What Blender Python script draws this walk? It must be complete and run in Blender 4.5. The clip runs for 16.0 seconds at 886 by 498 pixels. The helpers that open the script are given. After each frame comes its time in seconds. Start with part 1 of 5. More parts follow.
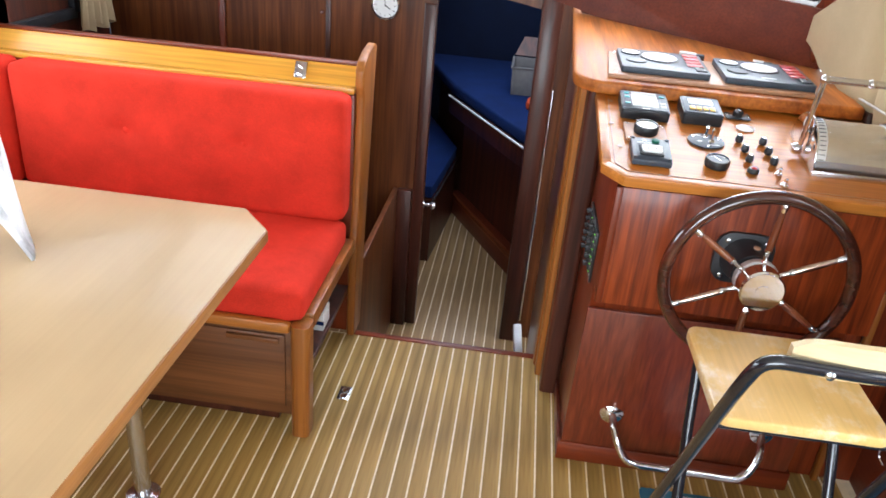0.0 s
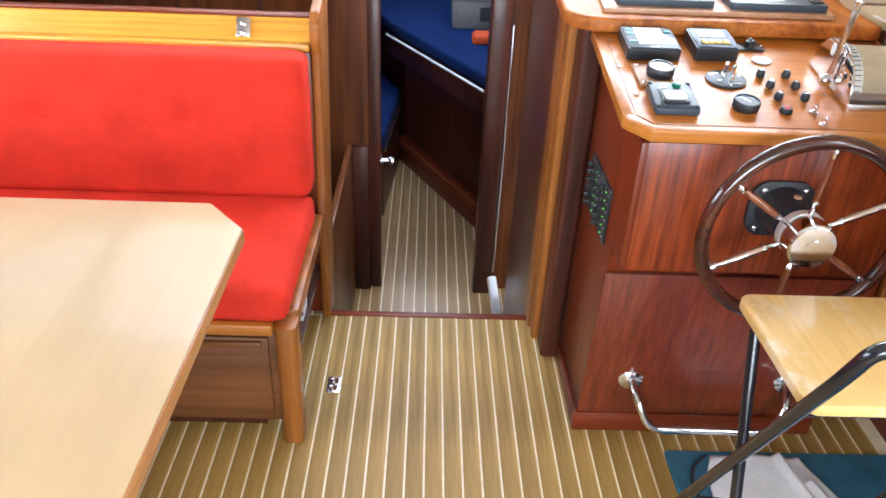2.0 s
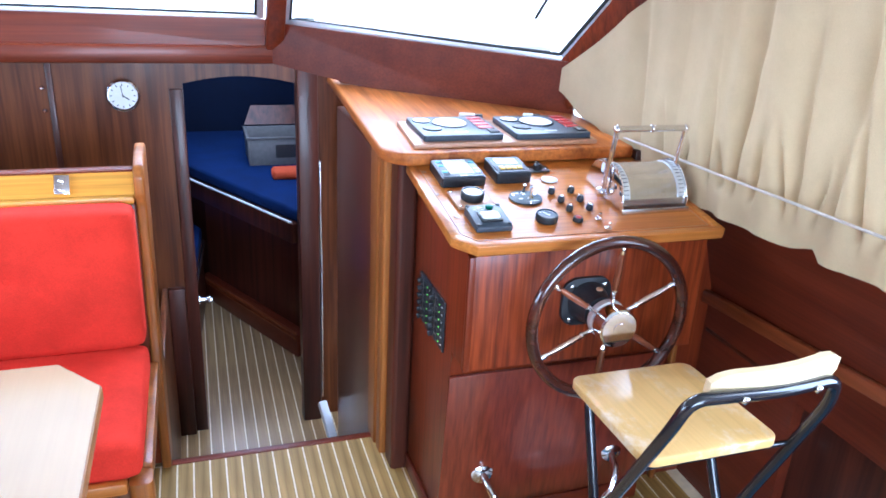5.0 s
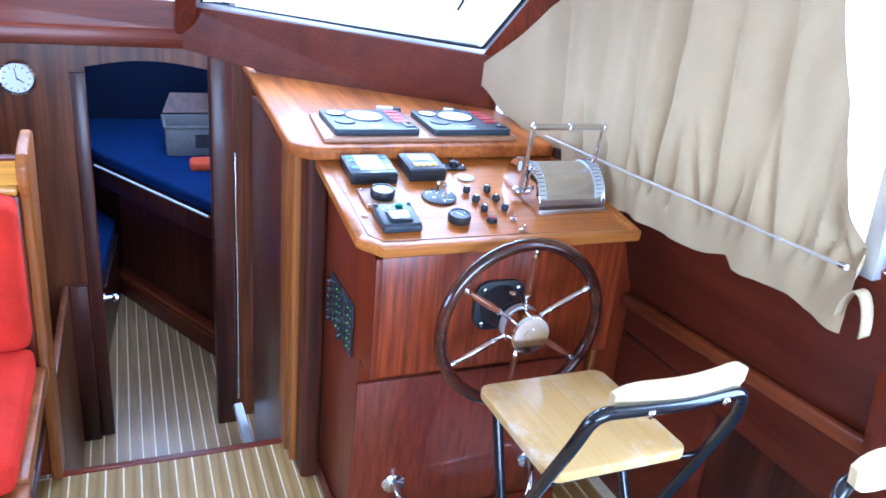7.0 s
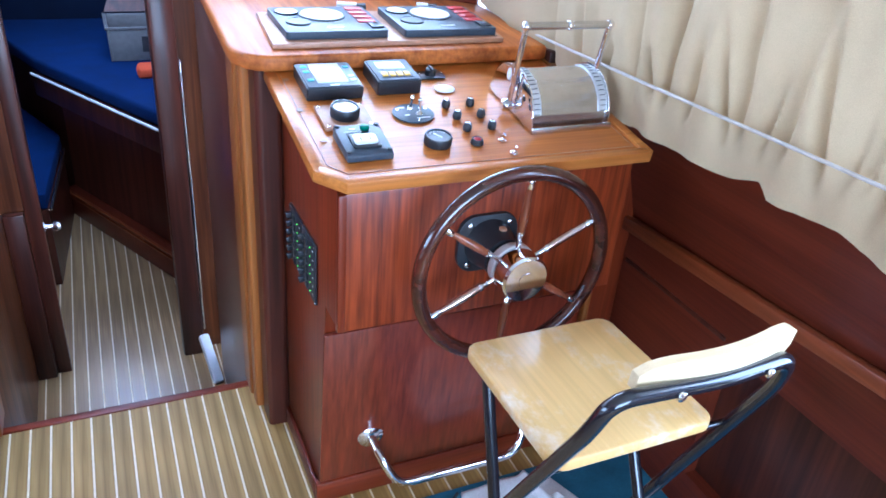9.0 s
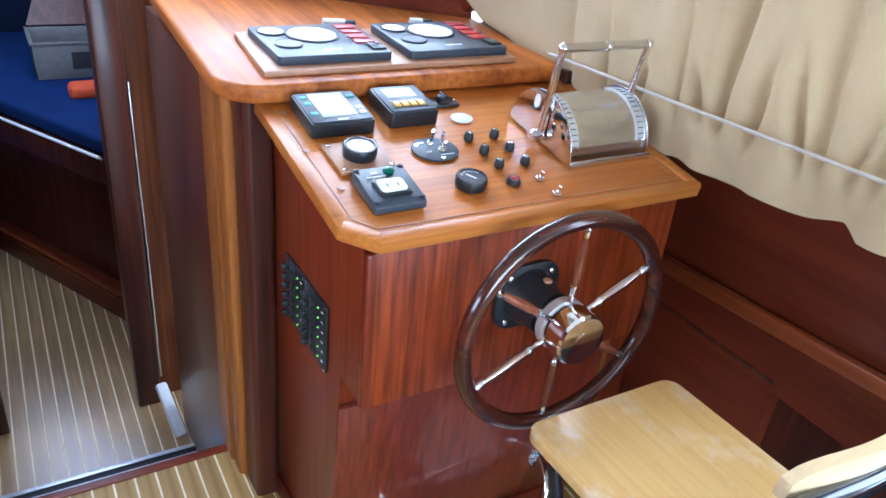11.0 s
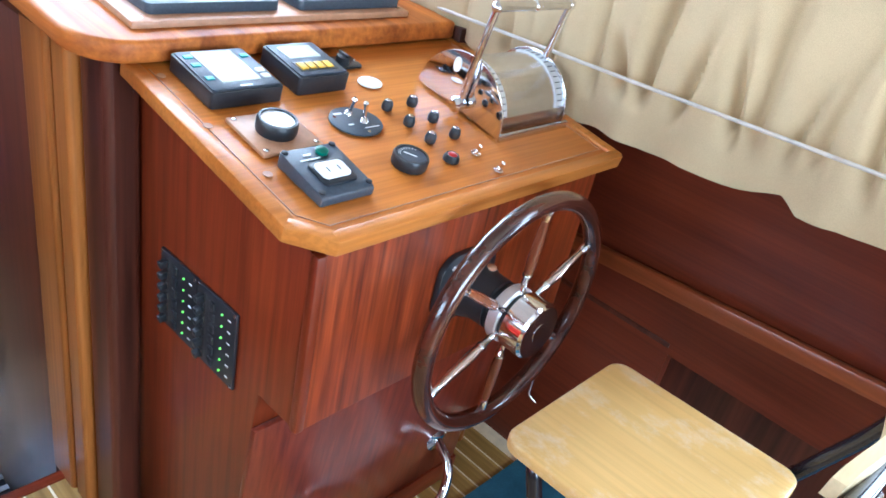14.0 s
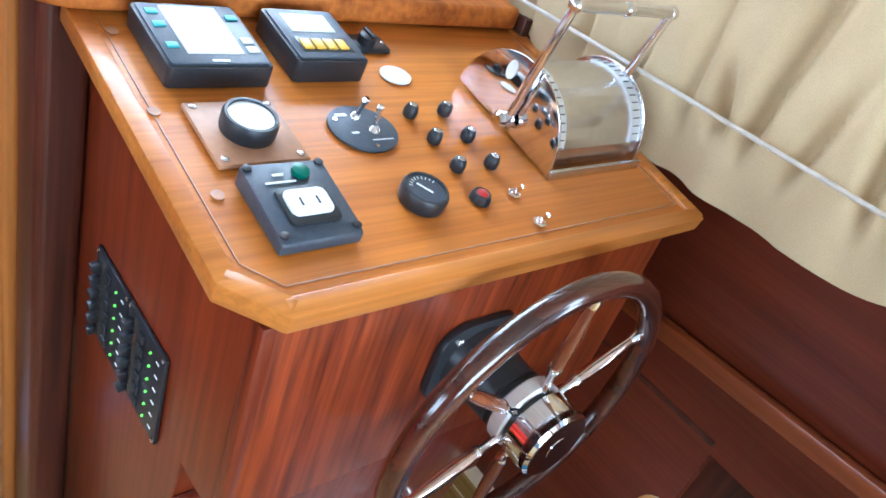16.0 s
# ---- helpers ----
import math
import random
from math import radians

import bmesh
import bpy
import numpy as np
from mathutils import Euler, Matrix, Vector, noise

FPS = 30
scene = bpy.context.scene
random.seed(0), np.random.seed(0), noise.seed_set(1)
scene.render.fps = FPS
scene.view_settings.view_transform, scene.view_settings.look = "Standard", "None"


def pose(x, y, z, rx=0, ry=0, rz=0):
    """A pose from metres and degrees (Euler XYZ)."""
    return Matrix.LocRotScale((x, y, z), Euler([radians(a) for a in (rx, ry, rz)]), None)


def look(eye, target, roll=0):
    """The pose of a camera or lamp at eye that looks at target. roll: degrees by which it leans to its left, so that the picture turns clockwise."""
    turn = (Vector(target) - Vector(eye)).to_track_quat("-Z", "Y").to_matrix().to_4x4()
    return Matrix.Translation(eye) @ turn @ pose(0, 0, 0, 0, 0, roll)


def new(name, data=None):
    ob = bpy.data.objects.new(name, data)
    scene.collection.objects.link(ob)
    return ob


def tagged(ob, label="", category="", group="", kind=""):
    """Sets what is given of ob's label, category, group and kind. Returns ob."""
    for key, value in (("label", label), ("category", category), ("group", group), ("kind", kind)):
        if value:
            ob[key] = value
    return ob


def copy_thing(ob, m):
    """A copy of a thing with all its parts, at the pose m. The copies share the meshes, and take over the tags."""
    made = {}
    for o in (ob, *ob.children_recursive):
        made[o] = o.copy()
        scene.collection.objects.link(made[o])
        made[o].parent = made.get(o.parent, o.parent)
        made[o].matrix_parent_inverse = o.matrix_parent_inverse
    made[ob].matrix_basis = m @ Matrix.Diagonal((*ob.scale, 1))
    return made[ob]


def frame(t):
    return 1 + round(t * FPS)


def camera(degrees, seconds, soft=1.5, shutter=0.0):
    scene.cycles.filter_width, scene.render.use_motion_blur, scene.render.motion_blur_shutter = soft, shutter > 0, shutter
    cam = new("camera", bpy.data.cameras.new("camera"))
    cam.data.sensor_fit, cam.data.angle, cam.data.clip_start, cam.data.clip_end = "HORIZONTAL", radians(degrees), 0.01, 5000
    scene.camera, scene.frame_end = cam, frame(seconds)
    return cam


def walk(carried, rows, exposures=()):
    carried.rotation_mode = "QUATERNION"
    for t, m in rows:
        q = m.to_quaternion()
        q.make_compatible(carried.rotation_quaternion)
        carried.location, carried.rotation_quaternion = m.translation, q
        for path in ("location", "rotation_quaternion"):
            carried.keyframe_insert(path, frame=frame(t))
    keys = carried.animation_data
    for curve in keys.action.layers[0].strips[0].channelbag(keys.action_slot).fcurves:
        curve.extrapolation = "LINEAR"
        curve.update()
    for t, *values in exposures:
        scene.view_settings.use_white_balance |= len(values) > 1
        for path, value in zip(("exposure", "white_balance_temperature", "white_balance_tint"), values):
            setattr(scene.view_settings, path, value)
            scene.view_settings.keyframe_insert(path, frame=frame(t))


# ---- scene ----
cam = camera(60.6, 16.0, 1.65)
METRES, EYE, TILT, LEAN, TURN = 2.24, 1.574, -26.36, -4.55, 7.0
ROWS = [
    (0.0, 0.0, 0.0, 0.0, 0.0, 0.0, 0.0),
    (0.5, -0.0153, 0.0157, 0.0022, -3.25, -1.1, -0.06),
    (1.0, -0.0367, 0.0655, 0.0256, -3.72, -2.31, -0.81),
    (1.5, -0.0502, 0.1044, 0.0449, -2.97, -3.93, -0.92),
    (2.0, -0.0733, 0.1096, 0.0518, -5.7, -5.48, 5.42),
    (2.5, -0.1456, 0.0781, 0.0429, -10.09, -5.9, 7.6),
    (3.0, -0.1659, 0.0615, 0.0433, -15.38, -5.77, 10.85),
    (3.5, -0.1513, 0.0621, 0.0553, -19.03, -3.68, 11.94),
    (4.0, -0.1465, 0.0576, 0.0604, -20.54, -1.82, 11.98),
    (6.5, -0.1182, 0.0589, 0.0656, -24.02, 2.99, 11.7),
    (7.0, -0.095, 0.0796, 0.066, -26.32, -0.26, 11.39),
    (7.5, -0.0664, 0.1123, 0.0731, -28.19, -2.34, 9.93),
    (8.0, -0.0369, 0.1465, 0.0774, -27.96, -3.63, 7.45),
    (8.5, -0.0172, 0.1694, 0.0759, -26.42, -5.94, 7.35),
    (9.0, -0.0289, 0.194, 0.0929, -27.95, -8.3, 12.57),
    (9.5, -0.078, 0.2266, 0.1149, -31.43, -7.79, 15.69),
    (12.0, -0.0273, 0.387, 0.1615, -35.65, -10.7, 12.37),
    (12.5, -0.0611, 0.4223, 0.1778, -39.82, -12.19, 13.7),
    (13.0, -0.0775, 0.4487, 0.1775, -45.34, -15.52, 14.14),
    (13.5, -0.0784, 0.4553, 0.1809, -49.63, -17.63, 13.33),
    (14.0, -0.0814, 0.4605, 0.1847, -51.76, -17.68, 12.45),
    (14.5, -0.0751, 0.4696, 0.1868, -53.88, -17.81, 10.18),
    (15.0, -0.0409, 0.4919, 0.1893, -53.77, -18.13, 8.1),
    (15.5, 0.0154, 0.5221, 0.1932, -52.16, -18.61, 5.74),
    (16.0, 0.0381, 0.5424, 0.1922, -46.22, -19.27, 4.31),
]
walk(cam, [(t, pose(0, 0, EYE, TILT, LEAN, TURN) @ pose(METRES * x, METRES * y, METRES * z, 90 + pitch, roll, yaw)) for t, x, y, z, yaw, pitch, roll in ROWS],
     [(0.0, -0.34, 6150, 9), (1.5, -0.06, 6050, 8), (2.5, 0.0, 5750, 7), (3.5, -0.02, 5300, 7), (4.0, -0.02, 5200, 10), (6.5, -0.03, 4480, 10), (8.0, -0.03, 4430, 10), (9.5, -0.16, 4620, 9), (12.0, -0.26, 5200, 7), (13.5, 0.04, 5050, 5), (16.0, 0.04, 5100, 3)])

# ---- light ----
scene.view_settings.exposure = 0.0
world = bpy.data.worlds.new("sky")
scene.world = world
world.use_nodes = True
wn = world.node_tree
sky = wn.nodes.new("ShaderNodeTexSky")
sky.sky_type = "NISHITA"
sky.sun_disc = False
sky.sun_elevation, sky.sun_rotation = radians(48), radians(140)
wn.links.new(sky.outputs[0], wn.nodes["Background"].inputs[0])
wn.nodes["Background"].inputs[1].default_value = 0.15
sun = new("sun", bpy.data.lights.new("sun", "SUN"))
sun.data.energy, sun.data.angle, sun.data.color = 0.9, radians(25), (1.0, 0.97, 0.93)
sun.matrix_world = look((2.4, -2.9, 4.2), (0, 0, 0))


def window_light(eye, target, w, h, watts, color=(0.89, 0.95, 1.0)):
    lamp = new("window_light", bpy.data.lights.new("window_light", "AREA"))
    lamp.data.shape, lamp.data.size, lamp.data.size_y = "RECTANGLE", w, h
    lamp.data.energy, lamp.data.color = watts, color
    lamp.matrix_world = look(eye, target)
    return lamp


window_light((0.85, 3.35, 1.95), (0.0, 1.9, 0.9), 1.5, 0.8, 38)
window_light((-0.45, 3.12, 2.4), (-0.25, 2.5, -0.2), 1.5, 0.7, 42, (0.70, 0.79, 1.0))
window_light((1.55, 1.75, 1.55), (0.3, 1.7, 1.0), 1.3, 0.7, 2.5)
window_light((1.6, 0.45, 1.25), (-0.5, 1.4, 0.6), 0.7, 1.3, 40)
window_light((-2.15, 1.3, 1.4), (0.0, 1.5, 0.6), 1.7, 0.7, 42)
window_light((-0.1, -1.95, 1.3), (-0.05, 1.5, 0.65), 2.0, 1.3, 150)
window_light((-0.1, 4.55, 1.22), (-0.1, 4.549, -0.5), 0.62, 1.8, 9.5, (0.76, 0.80, 1.0))


# ---- materials ----
def base_material(name, rough=0.5, metal=0.0, coat=0.0, spec=0.5):
    m = bpy.data.materials.new(name)
    m.use_nodes = True
    b = m.node_tree.nodes["Principled BSDF"]
    b.inputs["Roughness"].default_value = rough
    b.inputs["Metallic"].default_value = metal
    b.inputs["Coat Weight"].default_value = coat
    b.inputs["Coat Roughness"].default_value = 0.12
    b.inputs["Specular IOR Level"].default_value = spec
    return m, m.node_tree, b


def noise_tex(nt, scale, size, detail=4.0, rough=0.55):
    tc = nt.nodes.new("ShaderNodeTexCoord")
    mp = nt.nodes.new("ShaderNodeMapping")
    mp.inputs["Scale"].default_value = size
    nz = nt.nodes.new("ShaderNodeTexNoise")
    nz.inputs["Scale"].default_value = scale
    nz.inputs["Detail"].default_value = detail
    nz.inputs["Roughness"].default_value = rough
    nt.links.new(tc.outputs["Object"], mp.inputs["Vector"])
    nt.links.new(mp.outputs["Vector"], nz.inputs["Vector"])
    return nz.outputs["Fac"]


def ramp(nt, fac, stops):
    r = nt.nodes.new("ShaderNodeValToRGB")
    while len(r.color_ramp.elements) < len(stops):
        r.color_ramp.elements.new(0.5)
    for e, (p, c) in zip(r.color_ramp.elements, stops):
        e.position, e.color = p, (*c, 1)
    nt.links.new(fac, r.inputs["Fac"])
    return r.outputs["Color"]


def mix(nt, a, b, fac, kind="MIX"):
    n = nt.nodes.new("ShaderNodeMix")
    n.data_type, n.blend_type = "RGBA", kind
    if isinstance(fac, float):
        n.inputs[0].default_value = fac
    else:
        nt.links.new(fac, n.inputs[0])
    nt.links.new(a, n.inputs[6])
    nt.links.new(b, n.inputs[7])
    return n.outputs[2]


def bump(nt, b, fac, strength, dist):
    n = nt.nodes.new("ShaderNodeBump")
    n.inputs["Strength"].default_value, n.inputs["Distance"].default_value = strength, dist
    nt.links.new(fac, n.inputs["Height"])
    nt.links.new(n.outputs["Normal"], b.inputs["Normal"])


def wood(name, dark, light, axis, rough=0.34, coat=0.16, ribbon=26.0, vary=0.0, spread=0.16, fibre=0.75):
    """Varnished wood with its grain along one axis: broad ribbons, fine fibres, slow stains."""
    m, nt, b = base_material(name, rough, 0.0, coat, 0.32)
    long_way = [1.0, 1.0, 1.0]
    long_way[axis] = 0.05
    fine_way = [1.0, 1.0, 1.0]
    fine_way[axis] = 0.02
    broad = noise_tex(nt, ribbon, long_way, 3.0)
    fine = noise_tex(nt, 130.0, fine_way, 3.0)
    slow = noise_tex(nt, 2.2, (1, 1, 1), 2.0)
    mid = tuple((d + l) / 2 for d, l in zip(dark, light))
    col = ramp(nt, broad, [(0.5 - spread, dark), (0.5, mid), (0.5 + spread, light)])
    fib = ramp(nt, fine, [(0.3, (0.72, 0.68, 0.66)), (0.62, (1.08, 1.06, 1.05))])
    col = mix(nt, col, fib, fibre, "MULTIPLY")
    col = mix(nt, col, ramp(nt, slow, [(0.3, (0.82, 0.8, 0.78)), (0.7, (1.1, 1.08, 1.06))]), 0.7, "MULTIPLY")
    if vary:
        oi = nt.nodes.new("ShaderNodeObjectInfo")
        col = mix(nt, col, ramp(nt, oi.outputs["Random"], [(0.0, (1 - vary, 1 - vary, 1 - vary)), (1.0, (1 + vary, 1 + vary * 0.9, 1 + vary * 0.8))]), 1.0, "MULTIPLY")
    nt.links.new(col, b.inputs["Base Color"])
    r = nt.nodes.new("ShaderNodeMapRange")
    r.inputs["To Min"].default_value, r.inputs["To Max"].default_value = rough - 0.06, rough + 0.1
    nt.links.new(slow, r.inputs["Value"])
    nt.links.new(r.outputs[0], b.inputs["Roughness"])
    bump(nt, b, fine, 0.06, 0.001)
    return m


def plain(name, color, rough=0.5, metal=0.0, coat=0.0, grain=0.12, scale=60.0, relief=0.05):
    m, nt, b = base_material(name, rough, metal, coat)
    f = noise_tex(nt, scale, (1, 1, 1), 4.0)
    col = ramp(nt, f, [(0.3, tuple(c * (1 - grain) for c in color)), (0.7, tuple(min(1.0, c * (1 + grain)) for c in color))])
    nt.links.new(col, b.inputs["Base Color"])
    if relief:
        bump(nt, b, f, relief, 0.001)
    return m


def glow(name, color, strength):
    m, nt, b = base_material(name, 0.4)
    b.inputs["Base Color"].default_value = (*color, 1)
    b.inputs["Emission Color"].default_value = (*color, 1)
    b.inputs["Emission Strength"].default_value = strength
    return m


def clear(name, color=(1, 1, 1), rough=0.0):
    m, nt, b = base_material(name, rough)
    b.inputs["Base Color"].default_value = (*color, 1)
    b.inputs["Transmission Weight"].default_value = 1.0
    b.inputs["IOR"].default_value = 1.1
    return m


def fabric(name, color, nap=260.0, sheen=0.4, through_light=0.0, blotch=0.14):
    m, nt, b = base_material(name, 0.92, 0.0, 0.0, 0.2)
    weave = noise_tex(nt, nap, (1, 1, 1), 2.0)
    slow = noise_tex(nt, 7.0, (1, 1, 1), 4.0, 0.65)
    lo, hi = tuple(c * (1 - blotch) for c in color), tuple(min(1.0, c * (1 + blotch)) for c in color)
    col = ramp(nt, slow, [(0.32, lo), (0.68, hi)])
    col = mix(nt, col, ramp(nt, weave, [(0.3, (0.86, 0.86, 0.86)), (0.7, (1.06, 1.06, 1.06))]), 0.8, "MULTIPLY")
    nt.links.new(col, b.inputs["Base Color"])
    b.inputs["Sheen Weight"].default_value = sheen
    b.inputs["Sheen Roughness"].default_value = 0.4
    b.inputs["Sheen Tint"].default_value = (*hi, 1)
    bump(nt, b, weave, 0.15, 0.001)
    if through_light:
        tr = nt.nodes.new("ShaderNodeBsdfTranslucent")
        ms = nt.nodes.new("ShaderNodeMixShader")
        ms.inputs[0].default_value = through_light
        nt.links.new(col, tr.inputs["Color"])
        out = nt.nodes["Material Output"]
        nt.links.new(b.outputs[0], ms.inputs[1])
        nt.links.new(tr.outputs[0], ms.inputs[2])
        nt.links.new(ms.outputs[0], out.inputs["Surface"])
    return m


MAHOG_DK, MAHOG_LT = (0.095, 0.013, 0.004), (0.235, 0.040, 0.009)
M_MAHOG = wood("mahogany_upright", MAHOG_DK, MAHOG_LT, 2, ribbon=58.0, spread=0.28)
M_RIBBON = wood("ribbon_mahogany", (0.10, 0.014, 0.004), (0.36, 0.064, 0.012), 2, ribbon=95.0, spread=0.24)
M_LOWER = wood("glossy_dark_mahogany", (0.10, 0.014, 0.007), (0.24, 0.042, 0.015), 2, rough=0.3, coat=0.7, ribbon=70.0, spread=0.3)
M_WELL = wood("satin_well_panel", (0.06, 0.016, 0.008), (0.13, 0.036, 0.018), 2, rough=0.36, coat=1.0, ribbon=40.0, spread=0.3)
M_WELL.node_tree.nodes["Principled BSDF"].inputs["Coat Roughness"].default_value = 0.28
M_MAHOG_Y = wood("mahogany_lengthways", (0.085, 0.013, 0.006), (0.185, 0.036, 0.013), 1, ribbon=14.0, spread=0.34)
M_MAHOG_X = wood("mahogany_crossways", MAHOG_DK, MAHOG_LT, 0, spread=0.32)
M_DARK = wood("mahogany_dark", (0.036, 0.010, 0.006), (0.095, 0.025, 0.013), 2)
M_SAPELE = wood("sapele_upright", (0.075, 0.020, 0.006), (0.175, 0.055, 0.015), 2, ribbon=34.0)
M_DASH = wood("dash_veneer", (0.41, 0.125, 0.014), (0.61, 0.225, 0.034), 0, rough=0.33, ribbon=24.0, spread=0.24)
M_DASH_Y = wood("shelf_veneer", (0.27, 0.070, 0.009), (0.54, 0.175, 0.026), 1, rough=0.44, coat=0.0, ribbon=34.0)
M_EDGE = wood("honey_edging", (0.36, 0.115, 0.016), (0.52, 0.195, 0.034), 0, rough=0.32, ribbon=12.0)
M_EDGE_Z = wood("honey_upright", (0.22, 0.070, 0.012), (0.40, 0.145, 0.028), 2, rough=0.32, ribbon=12.0)
M_LEDGE = wood("golden_ledge", (0.68, 0.32, 0.032), (0.80, 0.43, 0.06), 0, rough=0.3, ribbon=10.0)
M_BENCH = wood("bench_wood", (0.10, 0.036, 0.012), (0.22, 0.085, 0.028), 0, ribbon=12.0)
M_TABLE = wood("table_veneer", (0.51, 0.36, 0.195), (0.58, 0.415, 0.235), 1, rough=0.34, coat=0.25, ribbon=6.0, spread=0.34, fibre=0.1)
M_TABLE_EDGE = wood("table_edging", (0.30, 0.12, 0.035), (0.42, 0.19, 0.06), 1)
M_SEAT = wood("worn_seat_beech", (0.68, 0.42, 0.13), (0.80, 0.54, 0.21), 1, rough=0.32, coat=0.25, ribbon=10.0, spread=0.3, fibre=0.3)
_nt = M_SEAT.node_tree
_b = _nt.nodes["Principled BSDF"]
_src = _b.inputs["Base Color"].links[0].from_socket
_scuff = ramp(_nt, noise_tex(_nt, 11.0, (1.0, 0.7, 1.0), 8.0, 0.72), [(0.51, (0, 0, 0)), (0.68, (0.6, 0.6, 0.6))])
_pale = ramp(_nt, noise_tex(_nt, 60.0, (1, 1, 1)), [(0.2, (0.78, 0.70, 0.56)), (0.8, (0.86, 0.80, 0.68))])
_nt.links.new(mix(_nt, _src, _pale, _scuff), _b.inputs["Base Color"])
M_BACK = wood("pale_beech", (0.78, 0.60, 0.32), (0.86, 0.70, 0.43), 0, rough=0.3, coat=0.3, spread=0.3, fibre=0.25)
M_PLANK = wood("floor_plank", (0.245, 0.145, 0.032), (0.49, 0.31, 0.088), 1, rough=0.46, coat=0.0, ribbon=26.0, vary=0.10)
M_PLANK_LOW = wood("lacquered_floor_plank", (0.30, 0.185, 0.075), (0.48, 0.32, 0.14), 1, rough=0.3, coat=1.0, ribbon=26.0, vary=0.08)
_b = M_PLANK_LOW.node_tree.nodes["Principled BSDF"]
_b.inputs["Coat IOR"].default_value, _b.inputs["Coat Roughness"].default_value = 2.2, 0.24
M_STRIP = plain("pale_inlay", (0.82, 0.70, 0.48), 0.45, scale=30.0)
M_RED = fabric("red_velour", (0.62, 0.033, 0.016), sheen=0.5)
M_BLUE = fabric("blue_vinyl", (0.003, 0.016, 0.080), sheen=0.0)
# darker copy of the berth blue: the cabin walls' shade is in this colour
M_BLUE_SHADED = fabric("shaded_blue_lining", (0.0014, 0.005, 0.020), sheen=0.0)
M_CURTAIN = fabric("cream_cloth", (0.52, 0.40, 0.235), nap=700.0, sheen=0.02, through_light=0.11, blotch=0.05)
M_TEAL = fabric("teal_mat", (0.055, 0.18, 0.27), blotch=0.2)
M_TOWEL = fabric("white_towel", (0.82, 0.81, 0.80), nap=180.0, blotch=0.12)
M_WHITE_CLOTH = fabric("white_lace", (0.82, 0.82, 0.84), nap=300.0, blotch=0.04)
M_CHROME = plain("chrome", (0.78, 0.78, 0.80), 0.08, 1.0, grain=0.03, relief=0.0)
M_STEEL = plain("brushed_steel", (0.68, 0.68, 0.69), 0.24, 1.0, grain=0.06, relief=0.0)
M_ALU = plain("pale_aluminium", (0.74, 0.76, 0.78), 0.35, 0.6, grain=0.05)
M_BLACK = plain("black_plastic", (0.018, 0.020, 0.024), 0.38, grain=0.2, scale=220.0)
M_SLATE = plain("slate_plastic", (0.042, 0.055, 0.075), 0.4, grain=0.2, scale=220.0)
M_TUBE = plain("black_enamel", (0.012, 0.013, 0.018), 0.2, coat=0.6)
M_RUBBER = plain("rubber_gasket", (0.02, 0.02, 0.02), 0.7)
M_RIM = wood("varnished_rim", (0.030, 0.010, 0.007), (0.085, 0.022, 0.012), 0, rough=0.14, coat=0.9)
M_SPOKE = wood("varnished_spoke", (0.15, 0.04, 0.016), (0.30, 0.095, 0.04), 2, rough=0.16, coat=1.0)
M_BRONZE = plain("polished_bronze", (0.62, 0.47, 0.40), 0.13, 1.0, grain=0.05, relief=0.0)
M_FACE = plain("white_dial", (0.80, 0.82, 0.82), 0.3, grain=0.03)
M_LCD = plain("grey_display", (0.70, 0.74, 0.72), 0.18, grain=0.03)
M_COPPER = plain("wood_mount", (0.42, 0.22, 0.12), 0.4)
M_YELLOW = plain("yellow_keys", (0.70, 0.42, 0.03), 0.4)
M_RED_LAMP = plain("red_lens", (0.42, 0.02, 0.02), 0.3)
M_GREEN = plain("green_button", (0.01, 0.12, 0.08), 0.3)
M_CYAN = plain("cyan_keys", (0.06, 0.34, 0.36), 0.4)
M_BLACK_EDGE = plain("black_rubber", (0.015, 0.016, 0.02), 0.45)
M_SKY = glow("bright_overcast", (1.0, 1.0, 1.0), 2.6)
M_RAIL = wood("rail_mahogany", (0.15, 0.034, 0.010), (0.28, 0.072, 0.020), 1, spread=0.3)
M_ROD = plain("cream_rod", (0.55, 0.50, 0.44), 0.4)
M_LED = glow("green_led", (0.25, 0.9, 0.1), 0.4)
M_GLASS = clear("window_glass")
M_CEIL = plain("cream_lining", (0.62, 0.58, 0.50), 0.6, scale=9.0)
M_ORANGE = fabric("orange_cloth", (0.60, 0.09, 0.03))
M_CRATE = plain("grey_crate", (0.13, 0.125, 0.12), 0.5, scale=40.0)
M_WATER = plain("pale_water", (0.10, 0.13, 0.14), 0.15, scale=1.5, relief=0.6)


# ---- mesh helpers ----
def finish(name, bm, mat, parent=None, smooth=False):
    me = bpy.data.meshes.new(name)
    bmesh.ops.recalc_face_normals(bm, faces=bm.faces)
    bm.to_mesh(me)
    bm.free()
    for m in (mat if isinstance(mat, (list, tuple)) else [mat]):
        me.materials.append(m)
    if smooth:
        me.polygons.foreach_set("use_smooth", [True] * len(me.polygons))
        me.set_sharp_from_angle(angle=radians(38))
    ob = new(name, me)
    if parent is not None:
        ob.parent = parent
        ob.matrix_parent_inverse = parent.matrix_basis.inverted()
    return ob


